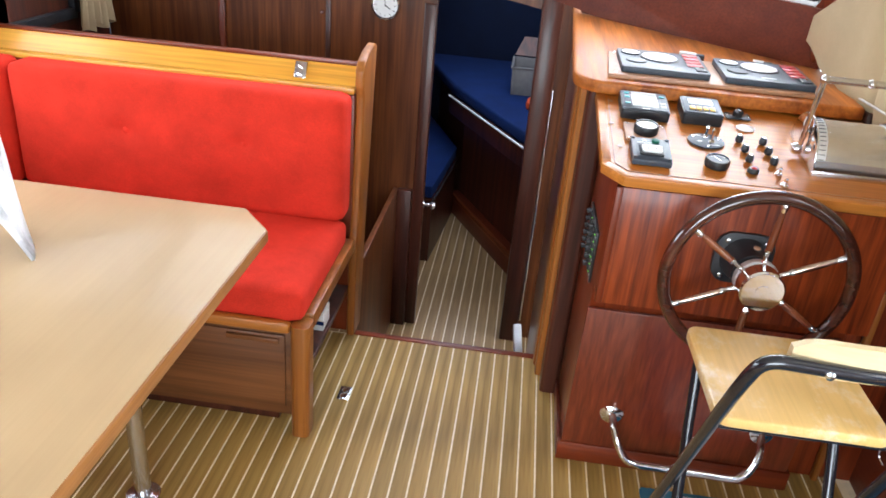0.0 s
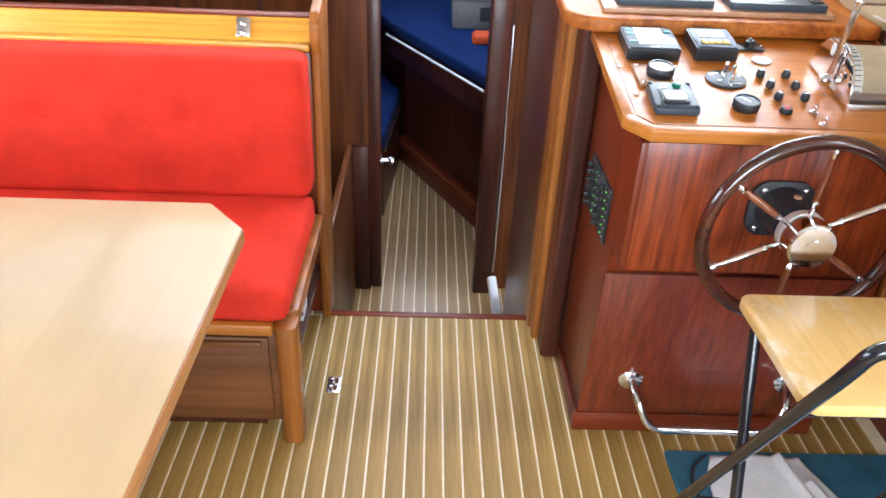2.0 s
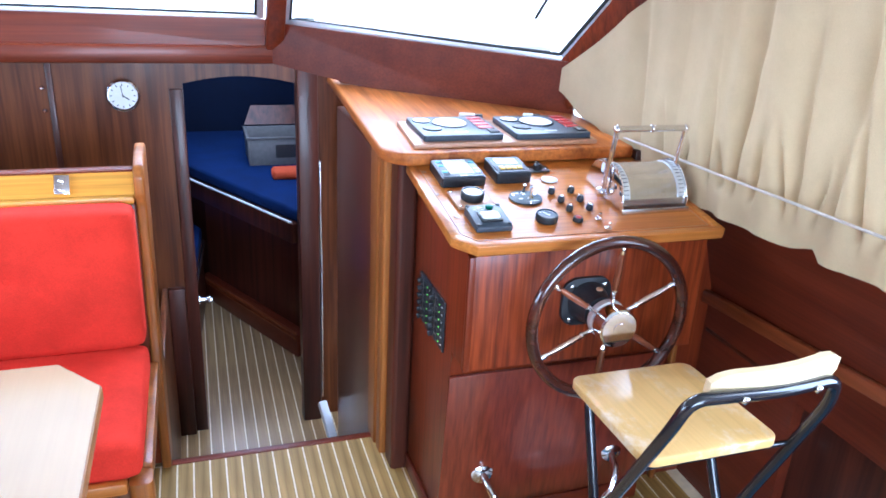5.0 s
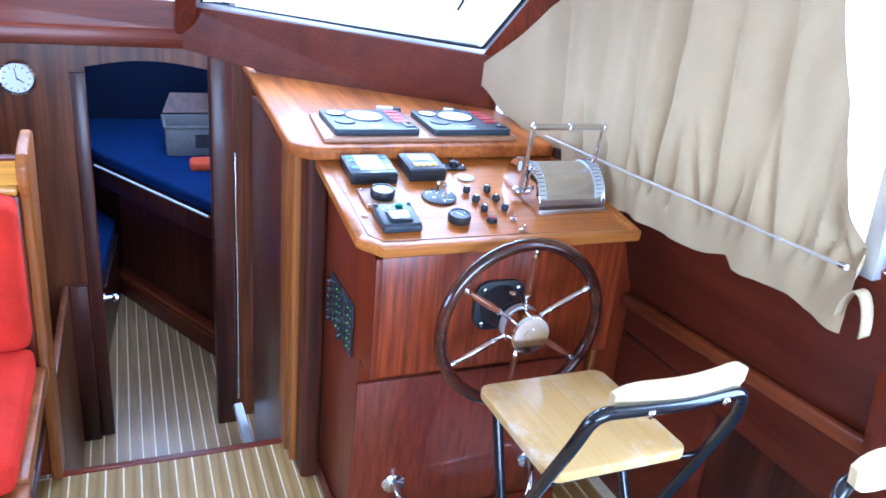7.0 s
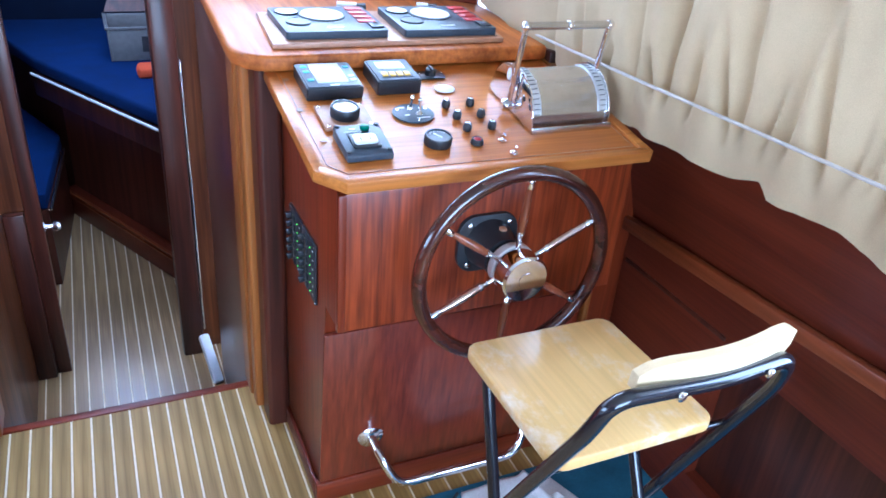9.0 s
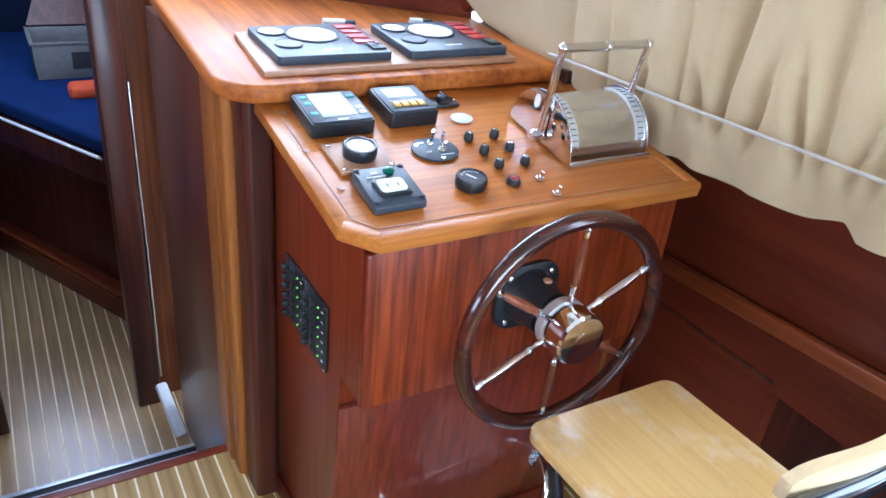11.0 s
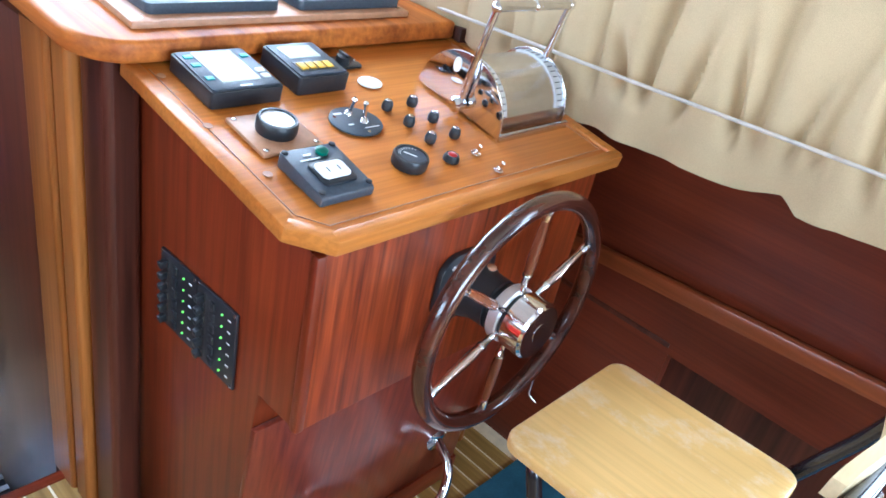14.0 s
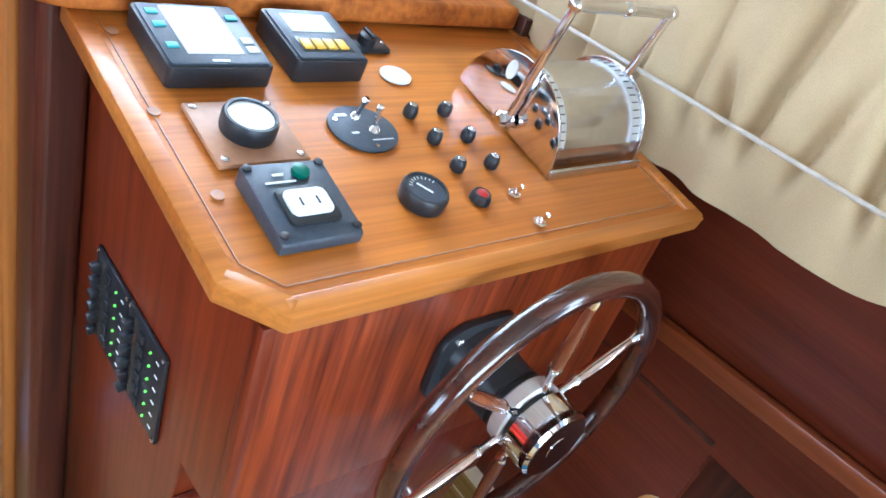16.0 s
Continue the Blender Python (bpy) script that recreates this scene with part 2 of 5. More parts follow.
def add_box(bm, lo, hi, bevel=0.0, seg=2, m=None):
    r = bmesh.ops.create_cube(bm, size=1.0)
    vs = r["verts"]
    c = [(a + b) / 2 for a, b in zip(lo, hi)]
    s = [abs(b - a) for a, b in zip(lo, hi)]
    for v in vs:
        v.co = Vector((c[0] + v.co.x * s[0], c[1] + v.co.y * s[1], c[2] + v.co.z * s[2]))
    if bevel:
        es = list({e for v in vs for e in v.link_edges})
        r = bmesh.ops.bevel(bm, geom=es, offset=bevel, segments=seg, profile=0.5, affect="EDGES", clamp_overlap=True)
        vs = list({v for f in r["faces"] for v in f.verts} | {v for v in vs if v.is_valid})
    if m is not None:
        for v in vs:
            v.co = m @ v.co
    return vs


def box(name, lo, hi, mat, parent=None, bevel=0.004, m=None):
    bm = bmesh.new()
    add_box(bm, lo, hi, bevel, 2, m)
    return finish(name, bm, mat, parent, bevel > 0)


def prism(name, pts, z0, z1, mat, parent=None, bevel=0.003, m=None, slope=None, seg=2):
    """A flat outline in x and y, raised from z0 to z1, then turned by m. slope: rise by y, from a given y."""
    bm = bmesh.new()
    f = bm.faces.new([bm.verts.new((x, y, z0)) for x, y in pts])
    r = bmesh.ops.extrude_face_region(bm, geom=[f])
    for v in r["geom"]:
        if isinstance(v, bmesh.types.BMVert):
            v.co.z = z1
    bmesh.ops.recalc_face_normals(bm, faces=bm.faces)
    if bevel:
        bmesh.ops.bevel(bm, geom=list(bm.edges), offset=bevel, segments=seg, profile=0.5, affect="EDGES", clamp_overlap=True)
    for v in bm.verts:
        if slope:
            v.co.z += slope[0] * (v.co.y - slope[1])
        if m is not None:
            v.co = m @ v.co
    return finish(name, bm, mat, parent, bevel > 0)


def yz(x0):
    """Turns an outline drawn as (y, z) so that it is raised along x from x0."""
    return Matrix(((0, 0, 1, x0), (1, 0, 0, 0), (0, 1, 0, 0), (0, 0, 0, 1)))


def xz(y0):
    """Turns an outline drawn as (x, z) so that it is raised along y from y0."""
    return Matrix(((1, 0, 0, 0), (0, 0, 1, y0), (0, 1, 0, 0), (0, 0, 0, 1)))


def frame_to(p, q):
    p, q = Vector(p), Vector(q)
    return Matrix.Translation(p) @ (q - p).to_track_quat("Z", "Y").to_matrix().to_4x4(), (q - p).length


def bar(name, p, q, w, d, mat, parent=None, bevel=0.003):
    m, n = frame_to(p, q)
    return box(name, (-w / 2, -d / 2, 0), (w / 2, d / 2, n), mat, parent, bevel, m)


def lathe(name, profile, mat, parent=None, m=None, seg=28, squash=1.0):
    """A turned shape: profile of (radius, height) about z, then turned by m."""
    bm = bmesh.new()
    rings = []
    for r, h in profile:
        rings.append([bm.verts.new((max(r, 1e-5) * math.cos(2 * math.pi * k / seg), squash * max(r, 1e-5) * math.sin(2 * math.pi * k / seg), h)) for k in range(seg)])
    for a, b in zip(rings, rings[1:]):
        for k in range(seg):
            bm.faces.new((a[k], a[(k + 1) % seg], b[(k + 1) % seg], b[k]))
    bm.faces.new(list(reversed(rings[0])))
    bm.faces.new(rings[-1])
    if m is not None:
        for v in bm.verts:
            v.co = m @ v.co
    return finish(name, bm, mat, parent, True)


def round_path(pts, radius, n=6):
    """Rounds the corners of a broken line."""
    pts = [Vector(p) for p in pts]
    out = [pts[0]]
    for a, b, c in zip(pts, pts[1:], pts[2:]):
        r = min(radius, (a - b).length * 0.45, (c - b).length * 0.45)
        s, e = b + (a - b).normalized() * r, b + (c - b).normalized() * r
        for k in range(n + 1):
            t = k / n
            out.append(s.lerp(b, t).lerp(b.lerp(e, t), t))
    out.append(pts[-1])
    return out


def tube(name, pts, r, mat, parent=None, seg=12, closed=False):
    bm = bmesh.new()
    pts = [Vector(p) for p in pts]
    n = len(pts)
    rings = []
    side = None
    for k, p in enumerate(pts):
        a = pts[(k - 1) % n] if closed or k else p
        b = pts[(k + 1) % n] if closed or k < n - 1 else p
        t = (b - a).normalized()
        if side is None:
            side = t.orthogonal().normalized()
        side = (side - t * side.dot(t)).normalized()
        up = t.cross(side)
        rings.append([bm.verts.new(p + (side * math.cos(2 * math.pi * j / seg) + up * math.sin(2 * math.pi * j / seg)) * r) for j in range(seg)])
    pairs = list(zip(rings, rings[1:]))
    for a, b in pairs:
        for j in range(seg):
            bm.faces.new((a[j], a[(j + 1) % seg], b[(j + 1) % seg], b[j]))
    if closed:
        a, b = rings[-1], rings[0]
        off = min(range(seg), key=lambda s: (a[0].co - b[s].co).length)
        for j in range(seg):
            bm.faces.new((a[j], a[(j + 1) % seg], b[(j + 1 + off) % seg], b[(j + off) % seg]))
    else:
        bm.faces.new(list(reversed(rings[0])))
        bm.faces.new(rings[-1])
    return finish(name, bm, mat, parent, True)


def slab(name, corners, thick, mat, parent=None):
    """A flat panel through four corners, with thickness behind them."""
    bm = bmesh.new()
    c = [Vector(p) for p in corners]
    nrm = (c[1] - c[0]).cross(c[3] - c[0]).normalized() * thick
    a = [bm.verts.new(p) for p in c]
    b = [bm.verts.new(p + nrm) for p in c]
    bm.faces.new(a)
    bm.faces.new(list(reversed(b)))
    for k in range(4):
        bm.faces.new((a[k], b[k], b[(k + 1) % 4], a[(k + 1) % 4]))
    return finish(name, bm, mat, parent)


def empty(name, at=(0, 0, 0)):
    """The base of a thing whose parts are placed in world metres."""
    e = new(name)
    e.matrix_basis = Matrix.Translation(at)
    return e


def setting(ob, label):
    return tagged(ob, label, kind="structure")


def rounded(x0, y0, x1, y1, r, n=5):
    out = []
    for cx, cy, a in ((x1 - r, y1 - r, 0), (x0 + r, y1 - r, 90), (x0 + r, y0 + r, 180), (x1 - r, y0 + r, 270)):
        for k in range(n + 1):
            t = radians(a + 90 * k / n)
            out.append((cx + r * math.cos(t), cy + r * math.sin(t)))
    return out


# ---- the wheelhouse shell ----
floor = setting(box("floor", (-2.0, -1.6, -0.06), (1.2, 2.372, -0.0012), M_STRIP, None, 0.0), "teak-look plank floor with pale inlaid strips")
floor_low = setting(box("floor_lower", (-1.3, 2.43, -0.56), (1.4, 5.7, -0.5012), M_STRIP, None, 0.0), "lower plank floor leading into the fore cabin")
setting(box("step_riser", (-1.9, 2.374, -0.5), (0.2, 2.388, -0.032), M_MAHOG_X), "mahogany riser below the wheelhouse floor edge")
setting(box("trim_sill", (-0.508, 2.3665, -0.03), (0.178, 2.393, 0.005), M_MAHOG_X), "mahogany nosing along the step edge")

STEP_L, HEAD, BULK = -0.5, 1.19, 3.30
tread = setting(box("trim_tread", (-0.508, 2.39, -0.498), (0.176, 2.89, -0.42), M_BLACK_EDGE), "black ribbed tread with aluminium lines at the foot of the step")
for k in range(8):
    box("rib", (-0.507, 2.872 - 0.044 * k, -0.4208), (0.176, 2.889 - 0.044 * k, -0.4165), M_ALU, tread, 0.001)
# fore bulkhead with the arched doorway
bm_pts = [(-1.86, STEP_L), (-0.388, STEP_L), (-0.388, 1.10)]
for k in range(13):
    t = k / 12
    bm_pts.append((-0.388 + 0.438 * t, 1.10 + 0.028 * math.sin(math.pi * t)))
bm_pts += [(0.05, STEP_L), (1.2, STEP_L), (1.2, HEAD), (-1.86, HEAD)]
setting(prism("wall_fore", bm_pts, 0, 0.03, M_SAPELE, None, 0.0, xz(BULK)), "striped sapele bulkhead with an arched cabin doorway")
setting(box("trim_closet", (-1.345, BULK - 0.02, STEP_L), (-1.315, BULK - 0.001, HEAD), M_MAHOG), "upright mahogany corner bead on the bulkhead")
setting(box("trim_closet_seam", (-0.868, BULK - 0.008, STEP_L), (-0.846, BULK - 0.001, HEAD - 0.01), M_DARK), "dark cover strip beside the closet door")
setting(box("trim_door_post", (0.05, BULK - 0.05, STEP_L), (0.135, BULK - 0.001, HEAD - 0.02), M_DARK, None, 0.008), "dark upright door post")
setting(box("trim_door_left", (-0.44, BULK - 0.012, STEP_L), (-0.388, BULK - 0.001, 1.08), M_DARK, None, 0.004), "dark door casing")
setting(prism("wall_well", [(0.178, 2.432), (0.205, 2.432), (0.215, 3.11), (0.187, 3.11)], STEP_L, 1.04, M_WELL), "dark panel beside the step well")
setting(box("wall_well_port", (-1.9, 2.46, STEP_L), (-1.86, 3.3, 1.19), M_DARK), "dark panel closing the step well")

setting(box("wall_well_low", (-0.535, 2.392, STEP_L), (-0.51, 3.295, 0.235), M_SAPELE, None, 0.006), "low mahogany panel beside the step well")
setting(box("trim_well_corner", (-0.5095, 3.262, STEP_L), (-0.441, 3.2985, 0.235), M_DARK, None, 0.004), "mahogany casing board beside the cabin doorway")

# the ledge under the windscreen
setting(box("trim_ledge", (-1.86, 3.21, 1.188), (-0.028, 3.33, 1.256), M_MAHOG_X, None, 0.008), "mahogany ledge under the windscreen")
DIR = Vector((0.93, -0.63, 0)).normalized()
BL, BR = Vector((0.01, 3.201, 1.352)), Vector((0.896, 2.589, 1.30))
TR = Vector((0.955, 2.235, 1.628))
RAKE = (TR - BR) / 0.328
BACK = Vector((0.63, 0.93, 0)).normalized()
ledge_r = bar("trim_ledge_starboard", (-0.028, 3.235, 1.22), (0.93, 2.575, 1.188), 0.05, 0.068, M_MAHOG_X, None, 0.006)
setting(ledge_r, "mahogany ledge under the starboard windscreen")


def screen_frame(name, a, b, up_a, up_b, rise, label):
    """A windscreen pane with wood surround, aluminium frame, gasket and glass."""
    root = setting(empty(name), label)
    ta, tb = a + up_a * rise, b + up_b * rise
    corners = [a, b, tb, ta]
    for k in range(4):
        p, q = corners[k], corners[(k + 1) % 4]
        bar("frame", p, q, 0.026, 0.022, M_ALU, root, 0.004)
    mid = sum(corners, Vector()) / 4
    inner = [p + (mid - p).normalized() * 0.022 for p in corners]
    for k in range(4):
        bar("gasket", inner[k], inner[(k + 1) % 4], 0.010, 0.012, M_RUBBER, root, 0.002)
    g = slab("pane", inner, 0.004, M_GLASS, root)
    g.visible_shadow = False
    return root


UPL = Vector((0.0, -0.75, 1.0))
screen_frame("window_2", BL, BR, UPL, RAKE, 0.62, "starboard windscreen pane in a pale aluminium frame")
CA, CB = Vector((-1.15, 3.25, 1.375)), Vector((-0.085, 3.245, 1.362))
screen_frame("window_1", CA, CB, UPL, UPL, 0.62, "centre windscreen pane in a pale aluminium frame")
PA, PB = Vector((-1.78, 2.66, 1.34)), Vector((-1.24, 3.2, 1.37))
screen_frame("window_3", PA, PB, UPL, UPL, 0.62, "port windscreen pane in a pale aluminium frame")
# wood below, between and beside the panes
setting(slab("wall_screen_starboard", [(-0.03, 3.235, 1.19), (0.95, 2.56, 1.02), BR + Vector((0.03, -0.03, -0.008)), BL + Vector((-0.035, 0.03, -0.008))], 0.03, M_MAHOG_Y), "mahogany panel under the starboard pane")
setting(slab("wall_screen_centre", [(-1.2, 3.26, 1.25), (-0.028, 3.26, 1.25), CB + Vector((0.05, 0.01, -0.008)), CA + Vector((-0.05, 0.01, -0.008))], 0.03, M_MAHOG_X), "mahogany panel under the centre pane")
setting(slab("wall_screen_port", [(-1.86, 2.62, 1.15), (-1.2, 3.26, 1.15), PB + Vector((0.05, 0.04, -0.008)), PA + Vector((-0.05, -0.04, -0.008))], 0.03, M_MAHOG_X), "mahogany panel under the port pane")
setting(bar("trim_mullion", (-0.036, 3.235, 1.25), Vector((-0.036, 3.235, 1.25)) + UPL * 0.72, 0.07, 0.05, M_MAHOG, None, 0.008), "mahogany post between the panes")
setting(bar("trim_mullion_port", (-1.195, 3.235, 1.25), Vector((-1.195, 3.235, 1.25)) + UPL * 0.72, 0.07, 0.05, M_MAHOG, None, 0.008), "mahogany post between the panes")
edge = RAKE.normalized()
setting(bar("trim_screen_post", Vector((0.935, 2.56, 1.15)), Vector((0.935, 2.56, 1.15)) + Vector((RAKE.x * 0.8, RAKE.y * 0.8, 0.8)), 0.085, 0.06, M_MAHOG, None, 0.008), "raked mahogany windscreen post")

setting(slab("wall_screen_side", [BR - RAKE * 0.13, (1.08, 2.36, 1.12), Vector((1.08, 2.36, 1.12)) + RAKE * 0.84, BR + RAKE * 0.66], 0.02, M_MAHOG), "mahogany panel between windscreen and side window")
setting(box("trim_shelf_end", (0.937, 2.12, 1.0), (1.02, 2.62, 1.085), M_DARK), "dark filler beside the helm shelf")
# starboard side
bm = bmesh.new()
for lo, hi in (((1.155, -1.6, -0.02), (1.19, 1.04, 0.735)), ((1.155, 1.516, -0.02), (1.19, 2.7, 0.735)), ((1.155, 1.04, 0.528), (1.19, 1.516, 0.735)), ((1.155, 1.04, -0.02), (1.19, 1.516, 0.12))):
    add_box(bm, lo, hi)
setting(finish("wall_starboard_low", bm, M_MAHOG_Y), "mahogany side lining with a locker recess below the rub rail")
setting(bar("trim_rub_rail", (1.137, 0.95, 0.731), (1.137, 2.2, 0.645), 0.026, 0.040, M_RAIL, None, 0.008), "honey-coloured rail along the side lining")
setting(slab("wall_starboard_high", [(1.153, 0.98, 0.735), (1.153, 2.62, 0.65), (1.000, 2.62, 1.14), (1.000, 0.98, 1.14)], 0.03, M_MAHOG_Y), "inward-leaning mahogany side panel")
setting(slab("wall_starboard_top", [(0.985, 0.98, 1.72), (0.985, 1.85, 1.72), (0.955, 1.6, 1.96), (0.955, 0.98, 1.96)], 0.03, M_MAHOG_Y), "mahogany panel above the side window")
setting(slab("wall_starboard_aft", [(1.150, -1.6, 0.715), (1.150, 0.10, 0.715), (0.95, 0.10, 1.96), (0.95, -1.6, 1.96)], 0.03, M_MAHOG_Y), "mahogany side panel aft of the side door")
setting(prism("trim_side_post", [(1.150, 0.70), (1.115, 0.70), (0.93, 1.96), (0.97, 1.96)], 0.99, 1.062, M_MAHOG, None, 0.004, xz(0)), "mahogany post beside the side door")
setting(bar("trim_window_strip", (1.0, 1.08, 1.12), (0.945, 1.08, 1.95), 0.035, 0.03, M_ALU), "pale aluminium strip of the side window")
win4 = setting(empty("window_4"), "starboard side window behind the curtain")
g = slab("pane", [(1.0, 1.04, 1.14), (1.0, 2.6, 1.14), (0.985, 2.2, 1.72), (0.985, 1.04, 1.72)], -0.004, M_GLASS, win4)
g.visible_shadow = False
# partition and panels in the gap beside the console
setting(box("wall_gap", (0.935, 1.93, 0.0), (1.154, 1.95, 1.0), M_MAHOG), "mahogany partition beside the console")
setting(box("trim_gap", (1.03, 1.905, 0.0), (1.05, 1.929, 0.66), M_EDGE_Z, None, 0.006), "upright honey bead on the partition")
setting(box("panel_side_hatch", (1.191, 1.0, 0.08), (1.215, 1.56, 0.57), M_DARK, None, 0.003), "dark panel set back in the locker recess")
setting(box("trim_side_seam", (1.151, 1.52, 0.545), (1.156, 1.92, 0.557), M_DARK, None, 0.002), "dark seam along the side lining")

# port side, aft wall, roof
setting(box("wall_port_low", (-1.9, -1.6, -0.02), (-1.86, 2.46, 0.93), M_MAHOG_Y), "mahogany port lining")
setting(box("wall_port_mid", (-1.9, 2.46, 1.19), (-1.86, 3.3, 1.24), M_MAHOG_Y), "mahogany port lining strip")
setting(box("wall_port_top", (-1.9, -1.6, 1.55), (-1.86, 2.7, 1.96), M_MAHOG_Y), "mahogany lining above the port window")
setting(box("wall_port_aft", (-1.9, -1.6, 0.93), (-1.86, 0.4, 1.55), M_MAHOG_Y), "mahogany port lining aft of the window")
setting(box("wall_port_fore", (-1.9, 2.3, 0.93), (-1.86, 2.62, 1.55), M_MAHOG_Y), "mahogany port lining ahead of the window")
for n, (xa, xb, za, zb) in enumerate(((-1.9, -1.15, -0.02, 1.96), (0.92, 1.2, -0.02, 1.96), (-1.15, 0.92, 1.8, 1.96))):
    setting(box("wall_aft_%d" % (n + 1), (xa, -1.64, za), (xb, -1.6, zb), M_MAHOG), "mahogany aft wall round the open companionway")
roof = setting(box("ceiling", (-1.95, -1.7, 1.96), (1.2, 2.75, 2.0), M_CEIL), "cream roof lining")

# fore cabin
setting(box("wall_cabin_fore", (-1.4, 5.7, -0.56), (1.2, 5.74, 1.2), M_BLUE_SHADED), "blue upholstered cabin end, shade put into its colour")
setting(box("wall_cabin_starboard", (1.16, 3.34, -0.56), (1.2, 5.7, 1.2), M_BLUE_SHADED), "blue cabin side lining, shade put into its colour")
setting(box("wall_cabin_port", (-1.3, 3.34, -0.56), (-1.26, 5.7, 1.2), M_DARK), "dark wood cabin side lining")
bm = bmesh.new()
for lo, hi in (((-1.3, 3.335, 1.2), (1.2, 3.6, 1.24)), ((-1.3, 5.5, 1.2), (1.2, 5.74, 1.24)), ((-1.3, 3.6, 1.2), (-0.5, 5.5, 1.24)), ((0.3, 3.6, 1.2), (1.2, 5.5, 1.24))):
    add_box(bm, lo, hi)
setting(finish("ceiling_cabin", bm, M_CEIL), "cream cabin deckhead with a square hatch")


# ---- helm console ----
def dash_z(y):
    return 0.981 + 0.16 * (y - 1.68)


DASH_TILT = math.degrees(math.atan(0.16))
SHELF_TILT = math.degrees(math.atan(0.045))


def on_dash(x, y, turn=0.0):
    return pose(x, y, dash_z(y), DASH_TILT, 0, turn)


def shelf_z(y):
    return 1.095 + 0.045 * (y - 2.12)


def on_shelf(x, y, turn=0.0):
    return pose(x, y, shelf_z(y), SHELF_TILT, 0, turn)


def build_console():
    root = tagged(empty("helm_console", (0.6, 1.95, 0)), "varnished mahogany helm console standing on the plank floor", "console")
    side = [(2.195, 0.0), (1.868, 0.0), (1.806, 0.635), (1.722, 0.635), (1.722, 0.945), (2.195, 1.02)]
    prism("body", side, 0.0, 0.672, M_MAHOG, root, 0.003, yz(0.258))
    box("front_panel", (0.262, 1.709, 0.632), (0.928, 1.7215, 0.948), M_RIBBON, root, 0.003)
    box("corner_bead", (0.254, 1.705, 0.632), (0.272, 1.724, 0.948), M_MAHOG, root, 0.005)
    lower = [(1.8585, 0.068), (1.846, 0.068), (1.799, 0.562), (1.8125, 0.562)]
    prism("lower_panel", lower, 0.0, 0.668, M_LOWER, root, 0.003, yz(0.254))
    box("plinth", (0.246, 1.842, 0.0), (0.935, 1.866, 0.066), M_MAHOG_X, root, 0.004)
    box("side_plinth", (0.246, 1.866, 0.0), (0.2575, 2.19, 0.055), M_MAHOG_Y, root, 0.003)
    # pilasters at the inner corner
    prism("pilaster", rounded(0.196, 2.17, 0.257, 2.262, 0.014), 0.0, 1.055, M_DARK, root, 0.0)
    prism("pilaster", rounded(0.178, 2.266, 0.25, 2.322, 0.010), 0.0, 1.055, M_EDGE_Z, root, 0.0)
    prism("pilaster", rounded(0.172, 2.326, 0.25, 2.43, 0.012), -0.0, 1.05, M_EDGE_Z, root, 0.0)
    # sloping dash board with its raised edging
    outline = [(0.223, 2.16), (0.223, 1.740), (0.268, 1.694), (0.942, 1.694), (0.942, 2.16)]
    prism("dash_board", outline, 0.953, 0.979, M_DASH, root, 0.0, None, (0.16, 1.68))
    rim = [((0.225, 2.15), (0.225, 1.738)), ((0.225, 1.738), (0.268, 1.693)), ((0.268, 1.693), (0.944, 1.692)), ((0.944, 1.692), (0.944, 2.15))]
    for (ax, ay), (bx, by) in rim:
        p, q = Vector((ax, ay, dash_z(ay) - 0.009)), Vector((bx, by, dash_z(by) - 0.009))
        m, n = frame_to(p, q)
        z = (q - p).normalized()
        up = Vector((0, -0.158, 0.987))
        sidev = up.cross(z).normalized()
        up = z.cross(sidev)
        m = Matrix.Translation(p) @ Matrix((sidev, up, z)).transposed().to_4x4()
        box("edging", (-0.012, -0.0128, -0.006), (0.012, 0.0128, n + 0.006), M_EDGE, root, 0.003, m)
    # the shelf above, with a rounded corner
    pts = [(0.935, 2.135), (0.935, 2.56), (0.20, 3.07), (0.195, 3.25), (0.172, 3.25)]
    for k in range(9):
        t = radians(180 + 90 * k / 8)
        pts.append((0.232 + 0.085 * math.cos(t), 2.225 + 0.095 * math.sin(t)))
    prism("upper_shelf", pts, 1.058, 1.095, M_DASH_Y, root, 0.008, None, (0.045, 2.12), 3)
    prism("shelf_riser", [(0.24, 2.165), (0.935, 2.165), (0.935, 2.5), (0.24, 2.5)], 1.0, 1.06, M_DARK, root, 0.0)
    return root


build_console()


def screw(parent, m, r=0.004):
    lathe("screw", [(r, 0), (r, 0.0012), (r * 0.5, 0.002)], M_STEEL, parent, m, 10)


